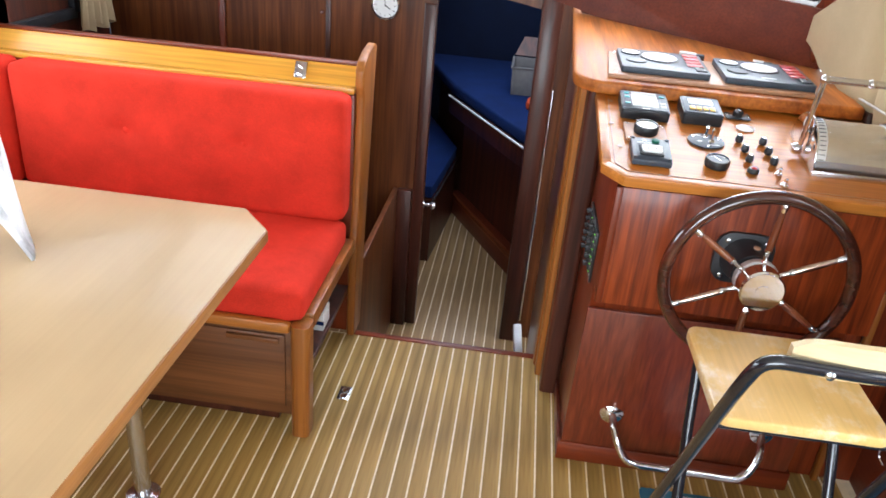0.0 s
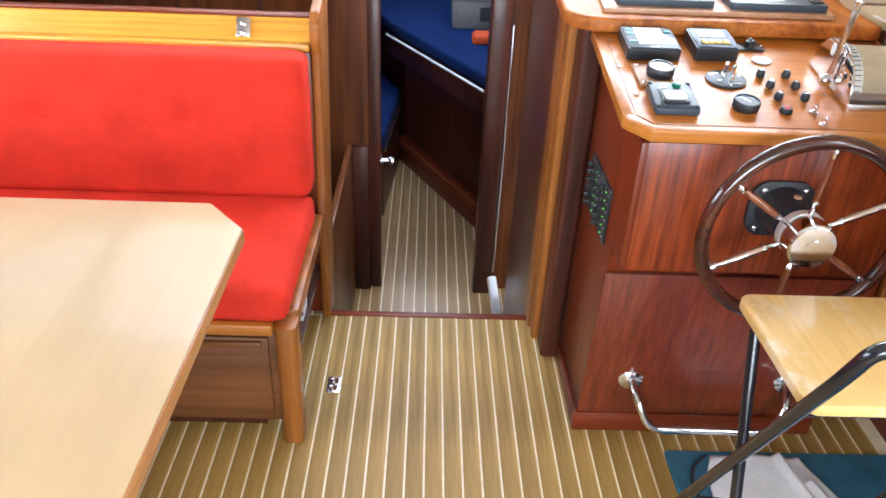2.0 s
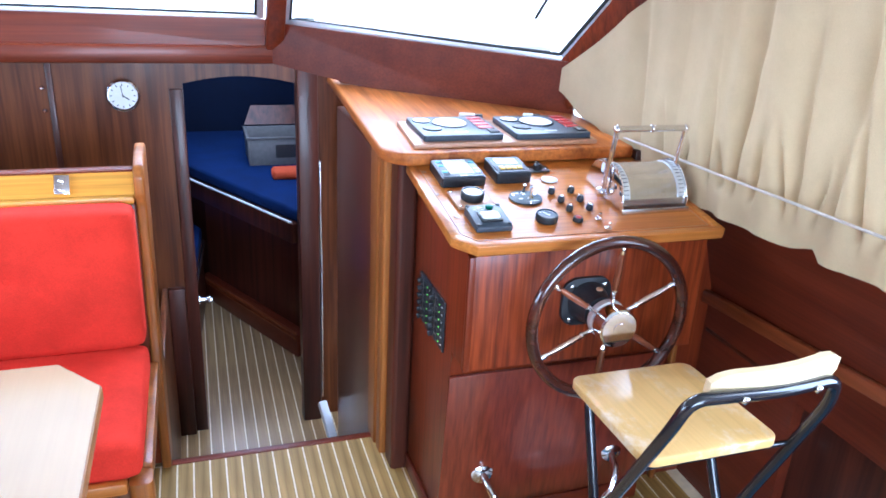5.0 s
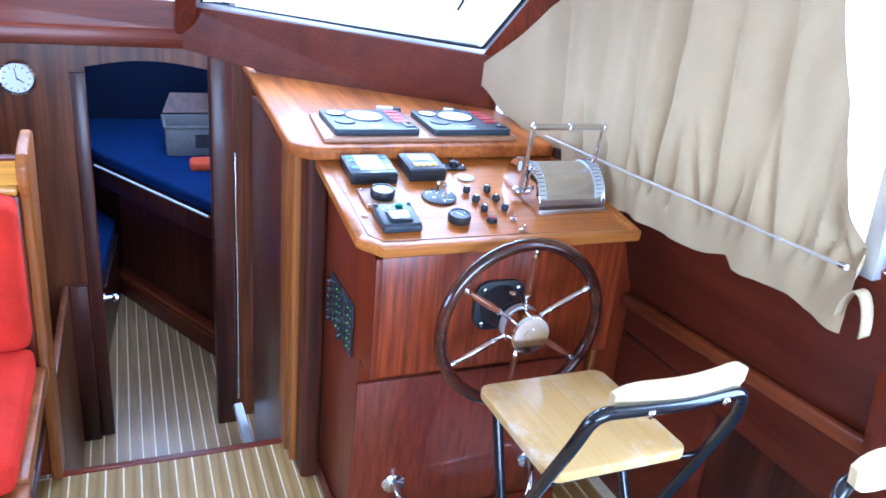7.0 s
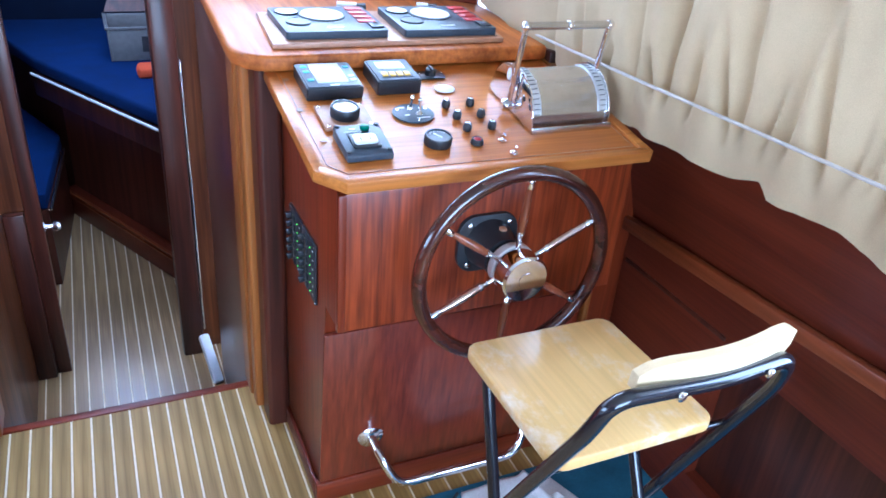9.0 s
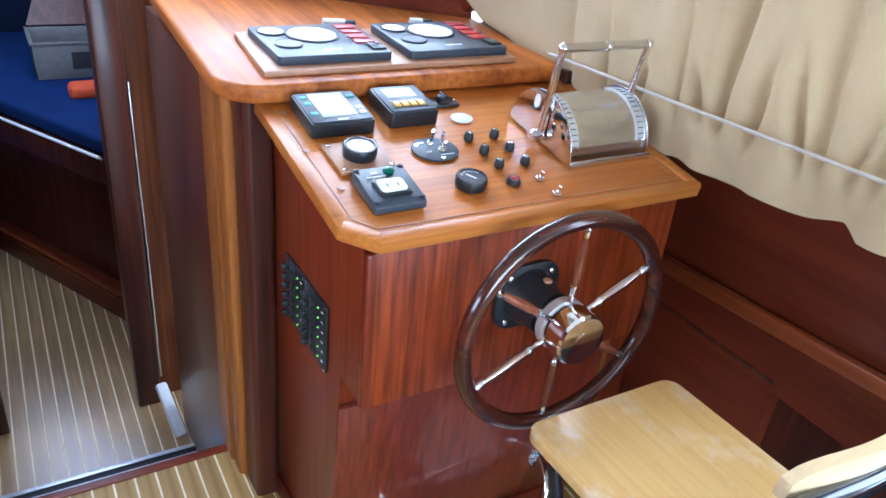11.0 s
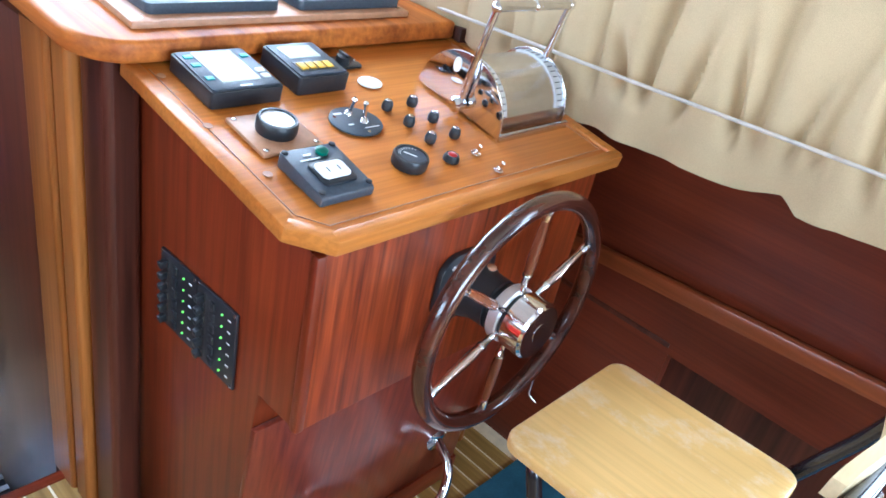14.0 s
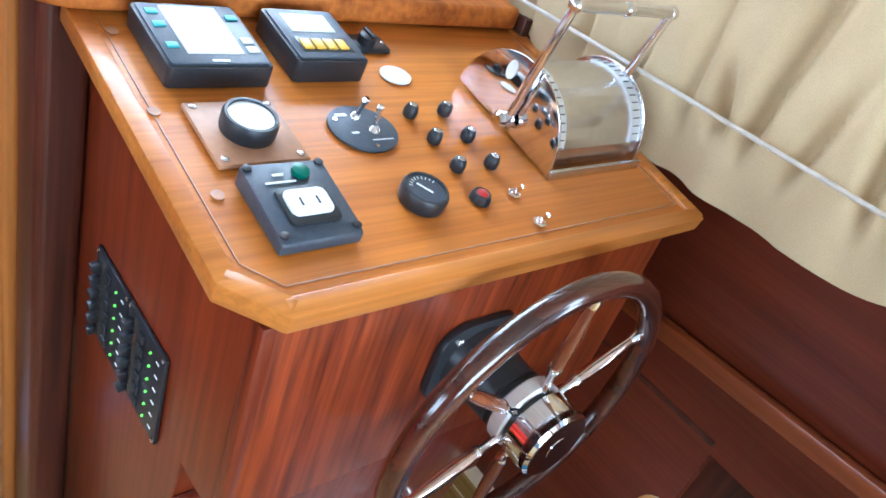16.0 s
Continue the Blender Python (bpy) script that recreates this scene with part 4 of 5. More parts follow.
# ---- folding stool ----
def build_chair():
    root = tagged(empty("folding_stool", (0.58, 1.3, 0)), "folding stool with beech seat and black tube frame", "stool", "folding stools")
    prism("seat", rounded(0.420, 1.138, 0.732, 1.464, 0.028), 0.723, 0.745, M_SEAT, root, 0.006, None, (-0.02, 1.3), 3)
    # curved backrest slat
    bm = bmesh.new()
    rows = []
    for k in range(17):
        t = k / 16
        x = 0.486 + 0.282 * t
        y = 1.088 - 0.022 * math.sin(math.pi * t)
        end = 0.018 * (1 - min(1.0, 6 * t, 6 * (1 - t)) ** 0.5)
        rows.append([bm.verts.new(p) for p in ((x, y, 0.894 + 0.016 * t + end), (x, y + 0.016, 0.894 + 0.016 * t + end), (x, y + 0.013, 0.958 + 0.016 * t - end), (x, y - 0.003, 0.958 + 0.016 * t - end))])
    for a, b in zip(rows, rows[1:]):
        for j in range(4):
            bm.faces.new((a[j], a[(j + 1) % 4], b[(j + 1) % 4], b[j]))
    bm.faces.new(rows[0])
    bm.faces.new(list(reversed(rows[-1])))
    bmesh.ops.bevel(bm, geom=[e for e in bm.edges if len(e.link_faces) == 2 and e.calc_face_angle(0) > 0.6], offset=0.005, segments=2, affect="EDGES")
    finish("backrest", bm, M_BACK, root, True)
    # long frame that carries the backrest and runs down to the front feet
    loop = round_path([(0.425, 1.535, 0.015), (0.425, 1.092, 0.85), (0.442, 1.074, 0.918), (0.62, 1.062, 0.918), (0.760, 1.074, 0.918), (0.776, 1.092, 0.85), (0.780, 1.46, 0.015)], 0.05, 7)
    tube("back_frame", loop, 0.0125, M_TUBE, root, 14)
    legs = round_path([(0.45, 1.17, 0.015), (0.45, 1.415, 0.70), (0.475, 1.43, 0.712), (0.70, 1.43, 0.712), (0.738, 1.40, 0.70), (0.735, 1.03, 0.015)], 0.04, 6)
    tube("front_frame", legs, 0.0115, M_TUBE, root, 14)
    tube("cross_bar", [(0.425, 1.442, 0.19), (0.779, 1.385, 0.19)], 0.008, M_TUBE, root, 10)
    tube("cross_bar", [(0.45, 1.234, 0.18), (0.7355, 1.118, 0.18)], 0.008, M_TUBE, root, 10)
    tube("seat_pivot", [(0.418, 1.158, 0.716), (0.784, 1.158, 0.716)], 0.006, M_TUBE, root, 10)
    for x in (0.54, 0.70):
        lathe("bolt", [(0.008, 0), (0.008, 0.003), (0.004, 0.005)], M_STEEL, root, pose(x, 1.055, 0.915, 90), 12)
    for x, y in ((0.425, 1.535), (0.780, 1.46), (0.45, 1.17), (0.735, 1.03)):
        lathe("foot", [(0.015, 0.0), (0.016, 0.02), (0.014, 0.035)], M_RUBBER, root, pose(x, y, 0.0), 14)
    return root


chair = build_chair()
copy_thing(chair, pose(0.87, 0.575, 0, 0, 0, 172))

mat_ob = tagged(prism("floor_mat", rounded(0.492, 0.35, 1.15, 1.765, 0.015), 0.0004, 0.006, M_TEAL, None, 0.002), "worn teal floor mat under the stool", "mat")
bm = bmesh.new()
NX, NY = 44, 60
LEFT = [(1.15, 0.76), (1.35, 0.655), (1.55, 0.572), (1.68, 0.588), (1.745, 0.615)]
RIGHT = [(1.15, 0.87), (1.25, 0.915), (1.36, 0.945), (1.46, 0.958), (1.745, 0.862)]
CREASES = [((0.80, 1.74), (0.90, 1.30)), ((0.86, 1.62), (0.93, 1.42)), ((0.66, 1.40), (0.84, 1.26))]
def along(table, y):
    for (ya, xa), (yb, xb) in zip(table, table[1:]):
        if y <= yb:
            return xa + (xb - xa) * max(0.0, (y - ya) / (yb - ya))
    return table[-1][1]


grid = []
for j in range(NY + 1):
    row = []
    for k in range(NX + 1):
        y = 1.15 + 0.595 * j / NY
        x = along(LEFT, y) + (along(RIGHT, y) - along(LEFT, y)) * k / NX
        x += 0.012 * noise.noise((0.0, y * 9, 3.0))
        z = 0.0085 + 0.010 * abs(noise.noise((x * 7, y * 7, 1.0)))
        for (ax, ay), (bx, by) in CREASES:
            d = Vector((bx - ax, by - ay)).normalized()
            v = Vector((x - ax, y - ay))
            n, s_ = v.x * d.y - v.y * d.x + 0.012 * noise.noise((x * 14, y * 14, 4.0)), v.dot(d)
            if -0.03 < s_ < 0.5:
                z += 0.020 * math.exp(-(n / 0.010) ** 2)
        row.append(bm.verts.new((x, y + 0.012 * noise.noise((x * 9, 0.0, 7.0)), z)))
    grid.append(row)
for j in range(NY):
    for k in range(NX):
        bm.faces.new((grid[j][k], grid[j][k + 1], grid[j + 1][k + 1], grid[j + 1][k]))
towel = tagged(finish("towel", bm, M_TOWEL, None, True), "crumpled white towel lying on the teal mat", "towel")
sol = towel.modifiers.new("thickness", "SOLIDIFY")
sol.thickness, sol.offset = 0.003, 1.0


cable = tagged(tube("power_cable", round_path([(0.60, 1.735, 0.021), (0.555, 1.70, 0.012), (0.535, 1.63, 0.012), (0.555, 1.565, 0.012), (0.515, 1.54, 0.011), (0.485, 1.555, 0.006)], 0.03, 6), 0.0045, M_BLACK, None, 10), "thin black cable looped on the teal mat", "cable")
hook = tagged(empty("side_hook", (1.15, 1.79, 0.25)), "bent chrome wire hook on the side lining", "hook")
tube("wire", round_path([(1.152, 1.80, 0.315), (1.125, 1.80, 0.318), (1.12, 1.795, 0.215), (1.13, 1.775, 0.20)], 0.014, 5), 0.004, M_CHROME, hook, 10)
lathe("rose", [(0.011, 0.0), (0.010, 0.003), (0.005, 0.005)], M_CHROME, hook, pose(1.1545, 1.80, 0.315, 0, -90), 16)


# ---- settee and table ----
def cushion(name, lo, hi, parent, buttons=(), face=1):
    """An upholstered pad with soft edges and a swelling front, dimpled at its buttons."""
    bm = bmesh.new()
    add_box(bm, lo, hi)
    bmesh.ops.subdivide_edges(bm, edges=list(bm.edges), cuts=31, use_grid_fill=True)
    c = [(a + b) / 2 for a, b in zip(lo, hi)]
    h = [(b - a) / 2 for a, b in zip(lo, hi)]
    r = 0.032
    for v in bm.verts:
        p = v.co - Vector(c)
        q = Vector([max(-h[i] + r, min(h[i] - r, p[i])) for i in range(3)])
        d = p - q
        if d.length > 1e-6:
            p = q + d.normalized() * r
        u = [1 - (p[i] / h[i]) ** 2 for i in range(3)]
        if face == 1 and p.y < 0:
            p.y -= 0.014 * max(0, u[0]) ** 0.4 * max(0, u[2]) ** 0.5
        if face == 2 and p.z > 0:
            p.z += 0.012 * max(0, u[0]) ** 0.4 * max(0, u[1]) ** 0.5
        v.co = p + Vector(c)
        for bx, bz in buttons:
            if v.co.y < c[1]:
                dd = ((v.co.x - bx) ** 2 + (v.co.z - bz) ** 2) ** 0.5
                v.co.y += 0.020 * math.exp(-(dd / 0.038) ** 2) + 0.004 * math.exp(-((v.co.z - bz + 0.25 * (v.co.x - bx)) / 0.012) ** 2 - ((v.co.x - bx) / 0.07) ** 2)
        v.co.y += 0.003 * noise.noise((v.co.x * 8, v.co.y * 8, v.co.z * 8))
    ob = finish(name, bm, M_RED, parent, True)
    for bx, bz in buttons:
        lathe("button", [(0.011, 0.0), (0.010, 0.004), (0.005, 0.007)], M_RED, parent, pose(bx, lo[1] + 0.009, bz, 90), 16)
    return ob


def build_settee():
    root = tagged(empty("settee", (-1.2, 2.1, 0)), "built-in settee with red velour cushions and golden wood trim", "settee")
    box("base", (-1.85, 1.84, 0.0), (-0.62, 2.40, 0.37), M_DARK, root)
    box("front_board", (-1.85, 1.806, 0.05), (-0.563, 1.838, 0.365), M_BENCH, root, 0.004)
    box("drawer_front", (-1.60, 1.796, 0.085), (-0.585, 1.805, 0.34), M_BENCH, root, 0.004)
    box("drawer_lip", (-0.76, 1.786, 0.315), (-0.60, 1.80, 0.332), M_BENCH, root, 0.004)
    prism("corner_post", rounded(-0.562, 1.766, -0.506, 1.836, 0.018), 0.0, 0.392, M_EDGE_Z, root, 0.004)
    box("seat_rail", (-1.85, 1.77, 0.365), (-0.564, 1.80, 0.398), M_EDGE, root, 0.008)
    box("side_rail", (-0.548, 1.838, 0.352), (-0.508, 2.36, 0.402), M_EDGE_Z, root, 0.008)
    box("seat_board", (-1.85, 1.80, 0.372), (-0.55, 2.36, 0.388), M_BENCH, root, 0.0)
    cushion("seat_cushion", (-1.84, 1.782, 0.391), (-0.528, 2.33, 0.492), root, (), 2)
    cushion("back_cushion", (-1.662, 2.270, 0.492), (-0.532, 2.385, 0.922), root, ((-1.27, 0.735), (-0.868, 0.735)))
    cushion("back_cushion", (-1.85, 2.262, 0.492), (-1.672, 2.385, 0.922), root)
    box("back_board", (-1.85, 2.388, 0.0), (-0.53, 2.46, 0.905), M_MAHOG, root)
    box("ledge", (-1.85, 2.385, 0.905), (-0.532, 2.475, 0.925), M_LEDGE, root, 0.006)
    slab("ledge_face", [(-1.85, 2.418, 0.926), (-0.533, 2.418, 0.926), (-0.533, 2.452, 0.988), (-1.85, 2.452, 0.988)], -0.018, M_LEDGE, root)
    box("ledge_cap", (-1.85, 2.444, 0.986), (-0.533, 2.476, 0.997), M_MAHOG_X, root, 0.004)
    # end panel with a rounded top
    side = [(2.352, 0.0), (2.46, 0.0), (2.50, 0.40), (2.575, 0.96), (2.585, 1.035), (2.56, 1.045), (2.47, 1.035), (2.405, 1.015), (2.385, 0.985), (2.385, 0.93), (2.40, 0.90), (2.378, 0.5), (2.352, 0.36)]
    prism("end_panel", side, 0.0, 0.030, M_EDGE_Z, root, 0.008, yz(-0.530), None, 3)
    # catch plate on the ledge
    box("catch_plate", (-0.742, -0.0275, 0.004), (-0.702, 0.0275, 0.0065), M_STEEL, root, 0.001, pose(0, 2.432, 0.958, 61))
    for k in (-0.012, 0.012):
        lathe("catch_roller", [(0.008, 0.0), (0.008, 0.006), (0.004, 0.008)], M_CHROME, root, pose(-0.722, 2.428 + k * 0.4, 0.959 + k, 61), 14)


build_settee()
pack = tagged(empty("card_pack", (-0.56, 2.1, 0.2)), "blue and white printed box stowed under the settee", "box")
box("carton", (-0.618, 2.06, 0.2), (-0.54, 2.14, 0.265), M_FACE, pack, 0.002)
box("band", (-0.619, 2.058, 0.222), (-0.539, 2.0599, 0.236), M_BLUE, pack, 0.0)
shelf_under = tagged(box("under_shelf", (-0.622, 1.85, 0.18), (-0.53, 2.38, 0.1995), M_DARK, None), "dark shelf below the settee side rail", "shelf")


def build_table():
    root = tagged(empty("saloon_table", (-1.0, 1.2, 0)), "pale wooden saloon table with cut corners on a steel leg", "table")
    top = [(-0.569, 0.10), (-0.569, 1.632), (-0.664, 1.744), (-1.60, 1.744), (-1.66, 1.68), (-1.66, 0.10)]
    prism("top", top, 0.724, 0.757, M_TABLE_EDGE, root, 0.005)
    inner = [(-0.574, 0.105), (-0.574, 1.630), (-0.667, 1.739), (-1.597, 1.739), (-1.655, 1.678), (-1.655, 0.105)]
    prism("veneer", inner, 0.756, 0.7585, M_TABLE, root, 0.001)
    lathe("leg", [(0.045, 0.0), (0.045, 0.006), (0.022, 0.012), (0.022, 0.70), (0.06, 0.712), (0.06, 0.7235)], M_STEEL, root, pose(-0.875, 1.455, 0), 28)
    lathe("leg", [(0.045, 0.0), (0.045, 0.006), (0.022, 0.012), (0.022, 0.70), (0.06, 0.712), (0.06, 0.7235)], M_STEEL, root, pose(-0.875, 0.5, 0), 28)


build_table()
# pleated white napkin with a scalloped edge standing on the table
bm = bmesh.new()
rows = []
for k in range(33):
    t = k / 32
    a = radians(-35 + 110 * t)
    w = 0.006 * (-1) ** k
    foot = Vector((-1.115 + 0.12 * t + 0.02 * math.cos(a), 1.47 - 0.13 * t + w, 0.7592))
    rim_h = 0.30 - 0.20 * t + 0.008 * abs(math.sin(k * 1.2))
    rows.append((bm.verts.new(foot), bm.verts.new(foot + Vector((-0.02 - 0.03 * t, 0.01, rim_h * 0.55))), bm.verts.new(foot + Vector((-0.05 - 0.05 * t, 0.02 + w, rim_h)))))
for a, b in zip(rows, rows[1:]):
    bm.faces.new((a[0], b[0], b[1], a[1]))
    bm.faces.new((a[1], b[1], b[2], a[2]))
nap = tagged(finish("napkin", bm, M_WHITE_CLOTH, None, True), "white scalloped napkin standing on the table", "napkin")
sol = nap.modifiers.new("thickness", "SOLIDIFY")
sol.thickness = 0.002

catch = tagged(empty("floor_catch", (-0.452, 2.01, 0)), "steel ring catch let into the floor", "catch")
box("plate", (-0.472, 1.975, 0.0003), (-0.432, 2.045, 0.0025), M_STEEL, catch, 0.001)
for k in (-0.016, 0.016):
    lathe("cup", [(0.013, 0.0025), (0.013, 0.004), (0.009, 0.0035)], M_CHROME, catch, pose(-0.452, 2.01 + k, 0), 18)

# wall clock
clock = tagged(empty("wall_clock", (-0.606, BULK, 1.058)), "round chrome wall clock with a white face", "clock")
cm = pose(-0.606, BULK - 0.001, 1.058, 90)
lathe("case", [(0.062, 0.0), (0.064, 0.012), (0.060, 0.026), (0.054, 0.030), (0.050, 0.026)], M_CHROME, clock, cm, 40)
lathe("face", [(0.051, 0.0262), (0.051, 0.0275)], M_FACE, clock, cm, 40)
for k in range(12):
    box("hour_mark", (-0.0015, 0.038, 0.0272), (0.0015, 0.046, 0.0281), M_BLACK, clock, 0.0, cm @ pose(0, 0, 0, 0, 0, 30 * k))
box("hour_hand", (-0.002, -0.004, 0.0276), (0.002, 0.026, 0.0286), M_BLACK, clock, 0.0, cm @ pose(0, 0, 0, 0, 0, -125))
box("minute_hand", (-0.0015, -0.006, 0.0288), (0.0015, 0.038, 0.0296), M_BLACK, clock, 0.0, cm @ pose(0, 0, 0, 0, 0, 8))
for hz in (1.0, 1.085):
    h = tagged(lathe("closet_latch", [(0.010, 0.0), (0.008, 0.01), (0.004, 0.016)], M_STEEL, None, pose(-0.885, BULK - 0.001, hz, 90), 14), "small steel latch on the closet door", "latch", "closet latches")


# ---- curtain ----
def lerp_list(pts, y):
    for (a, za), (b, zb) in zip(pts, pts[1:]):
        if y <= b:
            return za + (zb - za) * max(0.0, (y - a) / (b - a))
    return pts[-1][1]


def build_curtain():
    root = tagged(empty("curtain", (0.95, 1.8, 1.1)), "cream cloth side curtain held by a white rod", "curtain")
    hem = [(1.07, 1.016), (1.16, 1.018), (1.2, 1.03), (1.29, 1.032), (1.355, 1.018), (1.39, 1.036), (1.44, 1.026), (1.57, 1.008), (1.66, 1.012), (1.79, 1.0), (1.91, 1.015), (2.26, 1.085), (2.45, 1.142), (2.62, 1.215)]
    top = [(1.07, 1.93), (1.62, 1.93), (1.99, 1.634), (2.18, 1.508), (2.39, 1.37), (2.62, 1.235)]
    rodz = lambda y: 1.152 - 0.047 * (y - 1.05) / 1.25
    rng = random.Random(11)
    folds, creases = [], []
    y = 1.09
    while y < 2.3:
        folds.append((y, rng.uniform(0.5, 1.2), rng.uniform(0.03, 0.06), rng.uniform(-0.05, 0.14)))
        y += rng.uniform(0.08, 0.15) * (1 + 0.7 * (y - 1.09))
    y = 1.085
    while y < 2.15:
        long_one = rng.random() < 0.45
        creases.append((y, rng.uniform(0.5, 1.2), rng.uniform(0.007, 0.011), rng.uniform(0.014, 0.028), rng.uniform(-0.22, 0.30) * (0.5 if long_one else 1.0), rng.uniform(0.45, 0.9) if long_one else rng.uniform(0.07, 0.22), rng.uniform(0.05, 0.15)))
        y += rng.uniform(0.026, 0.07) * (1 + 0.8 * (y - 1.085))

    def smooth(v):
        v = max(0.0, min(1.0, v))
        return v * v * (3 - 2 * v)

    def relief(y, up):
        """How far the cloth stands into the room: broad swells, cut by narrow creases that run up and down from the rod."""
        out = 0.0
        for yi, d, w, lean in folds:
            e = y - yi - lean * max(0.0, up)
            if abs(e) < 3 * w:
                out += 0.022 * d * math.exp(-(e / w) ** 2) * (0.3 + 0.7 * smooth(abs(up) / 0.12))
        cut = 0.0
        for yi, d, wa, wb, lean, high, low in creases:
            e = y - yi - lean * up
            grow = 1 + 2.2 * max(0.0, up) + 5 * max(0.0, -up)
            w = (wa if e < 0 else wb) * grow
            if abs(e) < 3 * w:
                cut += d * math.exp(-(e / w) ** 2) * (1 - smooth(up / high) if up > 0 else 1 - smooth(-up / low))
        return out - 0.034 * min(cut, 1.3)

    bm = bmesh.new()
    NU, NV = 380, 56
    cols = []
    for j in range(NU + 1):
        u = j / NU
        col = []
        for k in range(NV + 1):
            v = k / NV
            y = 1.07 + 1.55 * u
            z0 = lerp_list(hem, y) + 0.005 * math.sin(y * 33)
            z1 = max(lerp_list(top, y), z0 + 0.02)
            z = z0 + (z1 - z0) * v
            y += 0.33 * max(0.0, z - 1.14) * (1 - u) ** 2
            up = z - rodz(y)
            calm = max(0.05, min(1.0, (2.55 - y) / 0.8))
            soft = 0.010 * noise.noise((y * 5, z * 3, 2.0)) + 0.005 * noise.noise((y * 13, z * 11, 5.0))
            base = 0.944 + 0.024 * smooth((y - 1.85) / 0.4) - 0.01 * max(0.0, up) + 0.02 * min(1.0, max(0.0, -up) / 0.1)
            base -= 0.10 * max(0.0, (y - 1.95) / 0.67)
            x = base - relief(y, up) * calm + soft * calm * min(1.0, abs(up) / 0.05)
            col.append(bm.verts.new((min(x, 0.995), y, z)))
        cols.append(col)
    for a, b in zip(cols, cols[1:]):
        for k in range(NV):
            bm.faces.new((a[k], b[k], b[k + 1], a[k + 1]))
    finish("cloth", bm, M_CURTAIN, root, True)
    tube("rod", [(0.935, 2.32, 1.105), (0.918, 1.70, 1.128), (0.910, 1.07, 1.152)], 0.0034, M_ROD, root, 10)
    lathe("rod_end", [(0.008, 0), (0.008, 0.014)], M_STEEL, root, pose(0.935, 2.325, 1.105, 90), 12)
    lathe("rod_end", [(0.006, 0), (0.006, 0.016)], M_STEEL, root, pose(0.912, 1.08, 1.152, 90), 12)
    # the end tab hanging below the rod
    bm = bmesh.new()
    strip = []
    for k in range(13):
        t = k / 12
        a = radians(180 * t)
        strip.append((bm.verts.new((0.925 + 0.012 * t, 1.075 - 0.028 * (1 - math.cos(a)), 1.05 + 0.07 * math.sin(a) - 0.02 * t)), bm.verts.new((0.96 + 0.012 * t, 1.081 - 0.028 * (1 - math.cos(a)), 1.05 + 0.07 * math.sin(a) - 0.02 * t))))
    for a, b in zip(strip, strip[1:]):
        bm.faces.new((a[0], a[1], b[1], b[0]))
    tab = finish("end_tab", bm, M_CURTAIN, root, True)
    s = tab.modifiers.new("thickness", "SOLIDIFY")
    s.thickness = 0.003


build_curtain()

# wiper outside the starboard pane
wiper = tagged(empty("wiper", (0.8, 2.7, 1.5)), "black windscreen wiper resting on the glass", "wiper")
WA, WB = BL + (BR - BL) * 0.86 + UPL * 0.10, BL + (BR - BL) * 0.93 + UPL * 0.55
tube("blade", [WA + Vector((0.02, 0.03, 0.02)), WB + Vector((0.02, 0.03, 0.02))], 0.006, M_BLACK, wiper, 8)
tube("arm", [WA.lerp(WB, 0.35) + Vector((0.03, 0.05, 0.03)), WB + Vector((0.03, 0.06, 0.03))], 0.004, M_STEEL, wiper, 8)

# port corner: tied-back curtain and dark window frame
port_win = setting(empty("window_5"), "port side window with a dark frame")
for p, q in (((-1.85, 2.30, 0.945), (-1.85, 3.02, 0.945)), ((-1.85, 3.02, 0.945), (-1.85, 3.02, 1.18)), ((-1.85, 2.30, 0.945), (-1.85, 2.30, 1.18))):
    bar("frame", p, q, 0.03, 0.04, M_BLACK, port_win)
pc = tagged(empty("tied_curtain", (-1.8, 3.12, 1.0)), "short grey-beige tied-back curtain", "curtain")
bm = bmesh.new()
rows = []
for k in range(41):
    t = k / 40
    rows.append([bm.verts.new((-1.79 + 0.024 * math.sin(t * 30 + h) * (1.1 - 0.5 * h), 3.0 + 0.17 * t + 0.08 * (1 - h) * (t - 0.5), 0.885 + 0.305 * h + 0.014 * (1 - h) * math.sin(t * 17))) for h in (0.0, 0.3, 0.6, 1.0)])
for a, b in zip(rows, rows[1:]):
    for j in range(3):
        bm.faces.new((a[j], b[j], b[j + 1], a[j + 1]))
finish("cloth", bm, M_CURTAIN, pc, True)


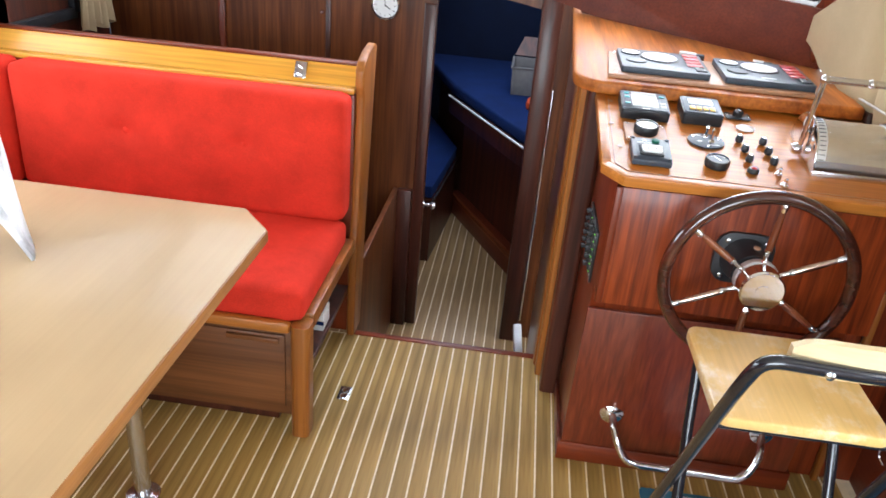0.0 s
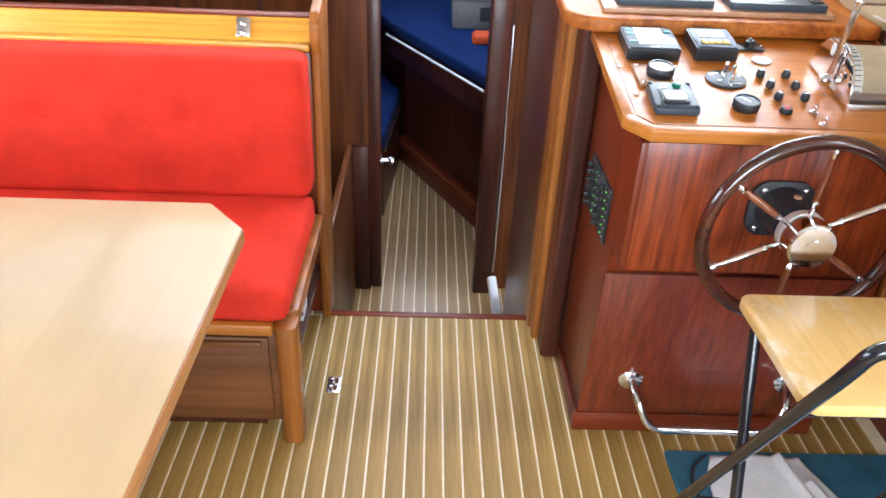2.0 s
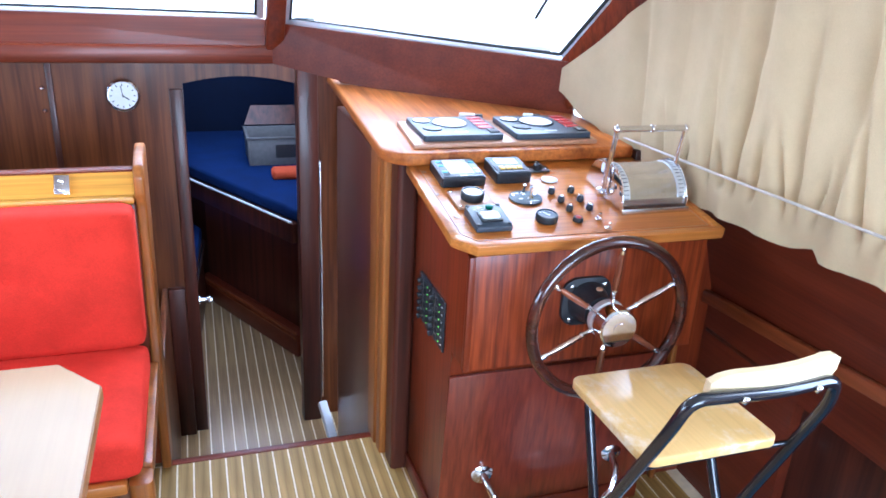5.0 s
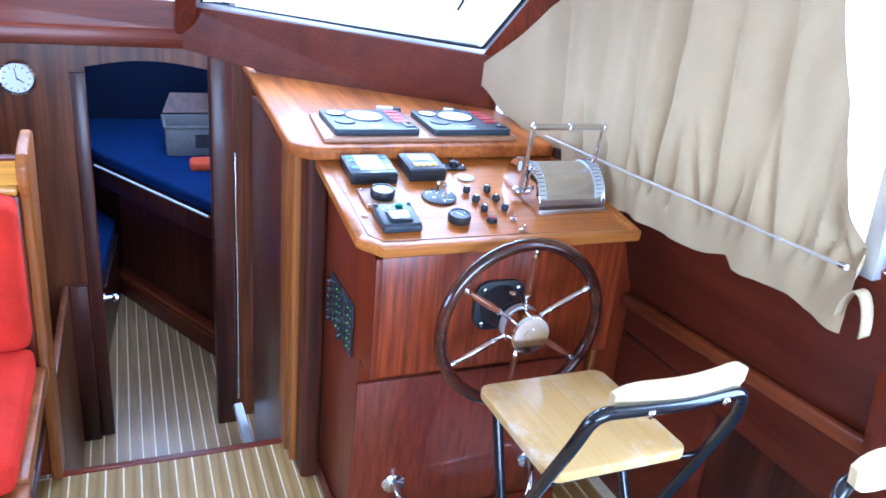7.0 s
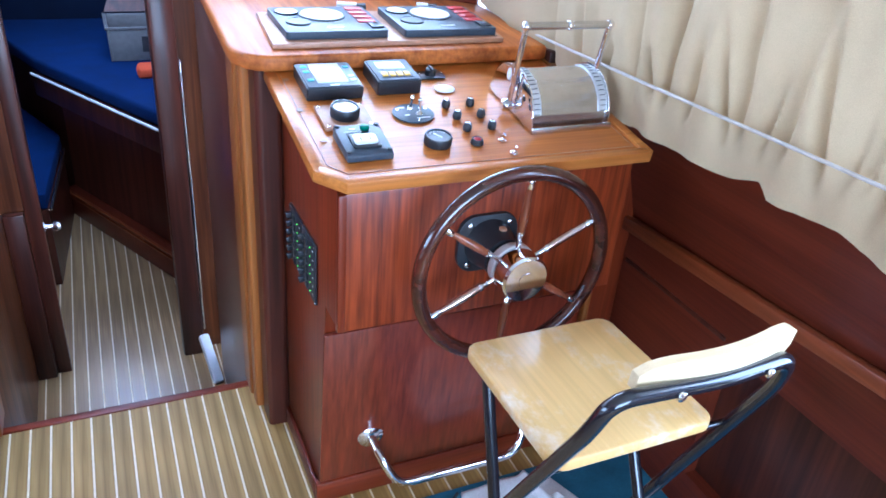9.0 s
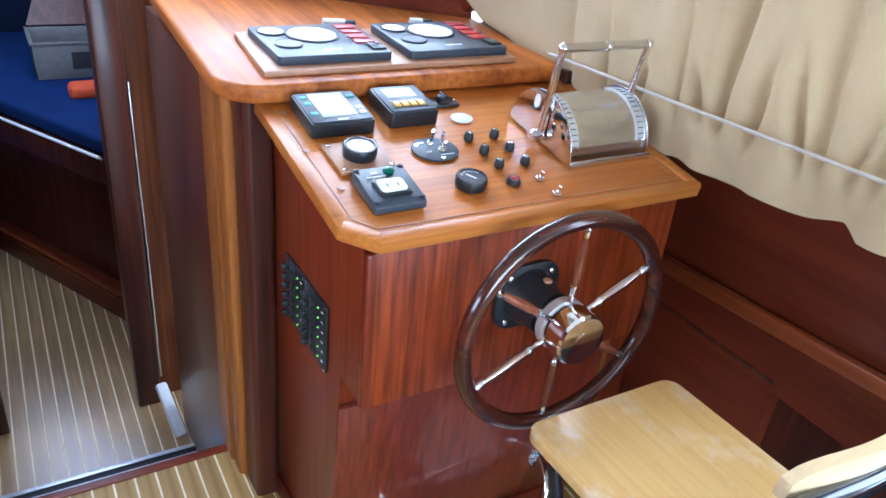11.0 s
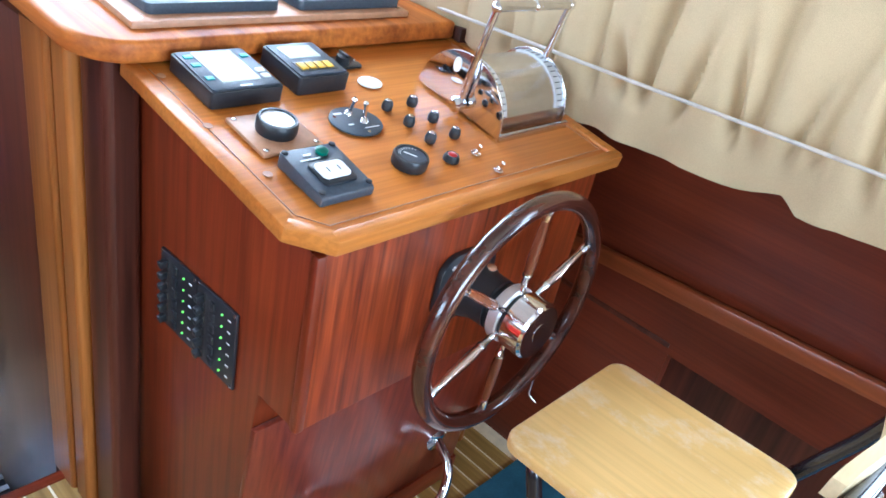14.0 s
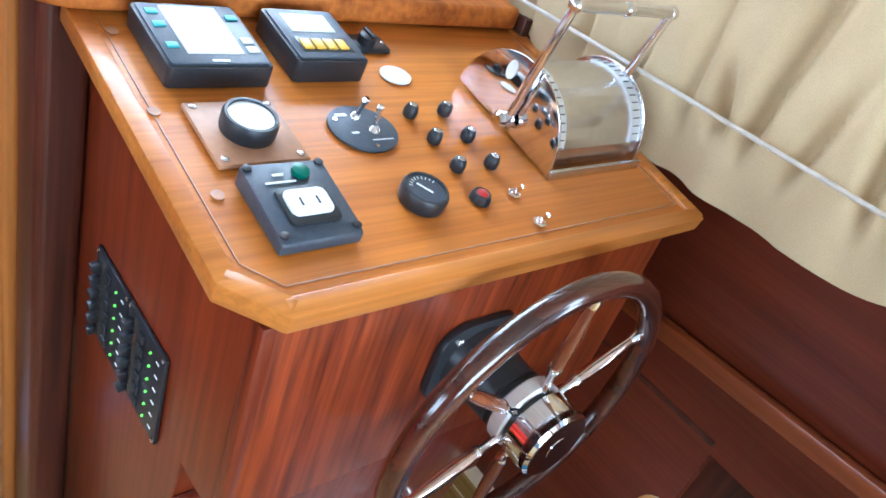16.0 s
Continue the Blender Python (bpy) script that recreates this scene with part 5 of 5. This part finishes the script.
# ---- fore cabin things ----
def build_berths():
    root = tagged(empty("berth", (0.4, 4.6, STEP_L)), "fore cabin berth with blue cushion on a dark base", "berth")
    deck = [(0.108, 3.84), (1.14, 3.84), (1.14, 5.69), (-0.75, 5.69), (-0.42, 4.80)]
    prism("mattress", deck, 0.30, 0.372, M_BLUE, root, 0.02, None, None, 3)
    prism("berth_front", [(0.085, 3.825), (0.125, 3.86), (-0.40, 4.82), (-0.44, 4.79)], 0.19, 0.298, M_DARK, root, 0.006)
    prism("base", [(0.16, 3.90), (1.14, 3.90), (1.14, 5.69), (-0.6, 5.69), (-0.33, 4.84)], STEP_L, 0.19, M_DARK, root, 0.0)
    prism("base_step", [(0.10, 3.87), (0.16, 3.90), (-0.33, 4.86), (-0.39, 4.82)], STEP_L, -0.36, M_MAHOG_Y, root, 0.006)
    for z, w in ((-0.358, 0.018), (-0.385, 0.008)):
        bar("step_bead", (0.094, 3.874, z), (-0.396, 4.822, z), w, 0.012, M_RAIL, root, 0.003)
    tube("edge_rail", [(0.082, 3.84, 0.302), (-0.445, 4.79, 0.302)], 0.007, M_FACE, root, 8)
    low = tagged(empty("low_berth", (-0.8, 4.6, STEP_L)), "low blue cushion seat in the fore cabin", "berth")
    seat = [(-0.42, 4.0), (-0.36, 4.75), (-0.7, 5.6), (-1.25, 5.6), (-1.25, 4.0)]
    prism("mattress", seat, -0.10, -0.02, M_BLUE, low, 0.015)
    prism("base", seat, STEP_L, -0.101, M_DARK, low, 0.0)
    tube("edge_rail", [(-0.41, 4.0, -0.10), (-0.35, 4.74, -0.10)], 0.008, M_STEEL, low, 8)


build_berths()
crate = tagged(empty("storage_box", (0.15, 4.86, 0.372)), "grey plastic storage box with its lid tipped up", "box")
bm = bmesh.new()
for lo, hi in (((-0.06, 4.70, 0.374), (-0.05, 5.03, 0.545)), ((0.33, 4.70, 0.374), (0.34, 5.03, 0.545)), ((-0.05, 4.70, 0.374), (0.33, 4.71, 0.545)), ((-0.05, 5.02, 0.374), (0.33, 5.03, 0.545)), ((-0.05, 4.71, 0.374), (0.33, 5.02, 0.384)), ((-0.068, 4.692, 0.535), (0.348, 4.70, 0.549)), ((-0.068, 4.70, 0.535), (-0.06, 5.03, 0.549))):
    add_box(bm, lo, hi, 0.003)
for v in bm.verts:
    v.co.x += (v.co.x - 0.14) * 0.18 * (v.co.z - 0.46)
finish("body", bm, M_CRATE, crate, True)
slab("lid", [(-0.06, 5.035, 0.55), (0.34, 5.035, 0.55), (0.31, 5.10, 0.66), (-0.01, 5.10, 0.66)], 0.008, M_DARK, crate)
box("label", (0.10, 4.6975, 0.42), (0.22, 4.6995, 0.50), M_BLACK, crate, 0.0)
bm = bmesh.new()
add_box(bm, (0.05, 4.38, 0.374), (0.26, 4.50, 0.425), 0.02, 3)
bmesh.ops.subdivide_edges(bm, edges=list(bm.edges), cuts=2)
for v in bm.verts:
    v.co += Vector((1, 1, 1)) * 0.014 * noise.noise(v.co * 18)
    v.co.z = max(v.co.z, 0.3735)
tagged(finish("orange_jacket", bm, M_ORANGE, None, True), "folded orange jacket on the blue berth", "jacket")
lathe("knob", [(0.018, 0), (0.018, 0.004), (0.008, 0.006), (0.008, 0.03), (0.018, 0.034), (0.02, 0.046), (0.012, 0.056)], M_CHROME, bpy.data.objects["trim_door_left"], pose(-0.387, BULK + 0.004, 0.16, 0, 90), 24)
# pale strip added in place of the daylight that shows through the door gap
slit_strip = setting(box("trim_hinge_strip", (0.137, BULK - 0.045, STEP_L + 0.12), (0.146, BULK - 0.012, 0.78), M_STEEL), "long pale steel strip standing in for daylight through the door gap")
# white bar added in place of the sun patch beside the well panel
tagged(bar("sun_patch_bar", (0.158, 3.03, STEP_L), (0.128, 3.20, STEP_L + 0.13), 0.04, 0.035, M_FACE, None, 0.008), "white slanted bar standing in for a sun patch on the lower floor", "wedge")

setting(box("backdrop", (-6, 4.35, 1.245), (0.3, 4.37, 4.2), M_SKY, None, 0.0), "blank bright overcast sky ahead of the bow")
setting(slab("backdrop_low", [(1.3, 3.62, -1.45), (2.9, 2.45, -1.45), (2.9, 2.45, 0.9), (1.3, 3.62, 0.9)], 0.02, M_SKY), "blank bright overcast sky low off the starboard bow")
setting(slab("backdrop_side", [(2.9, 2.45, -1.45), (2.9, 0.7, -1.45), (2.9, 0.7, 4.2), (2.9, 2.45, 4.2)], 0.02, M_SKY), "blank bright overcast sky abeam to starboard")
setting(slab("backdrop_starboard", [(0.3, 4.35, 0.9), (2.9, 2.45, 0.9), (2.9, 2.45, 4.2), (0.3, 4.35, 4.2)], 0.02, M_SKY), "blank bright overcast sky off the starboard bow")
# water far below, seen only through panes
setting(box("ground", (-400, -400, -1.6), (400, 400, -1.5), M_WATER, None, 0.0), "pale harbour water round the boat")

# ---- floor planks ----
PITCH, GAP = 0.0515, 0.0055


def plank_mesh(y0, y1, tag_name, mat):
    bm = bmesh.new()
    add_box(bm, (GAP / 2, y0, -0.004), (PITCH - GAP / 2, y1, 0.0), 0.0006, 1)
    me = bpy.data.meshes.new(tag_name)
    bm.to_mesh(me)
    bm.free()
    me.materials.append(mat)
    return me


def lay(parent, x_from, x_to, mesh, z):
    k = math.ceil((x_from - 0.186) / PITCH)
    while 0.186 + (k + 1) * PITCH <= x_to:
        ob = new("plank", mesh)
        ob.parent = parent
        ob.matrix_basis = Matrix.Translation((0.186 + k * PITCH, 0, z))
        k += 1


lay(floor, -1.86, 1.16, plank_mesh(-1.6, 2.366, "plank", M_PLANK), 0.0)
lay(floor_low, -1.25, 0.40, plank_mesh(2.43, 5.6, "plank_low", M_PLANK_LOW), STEP_L)
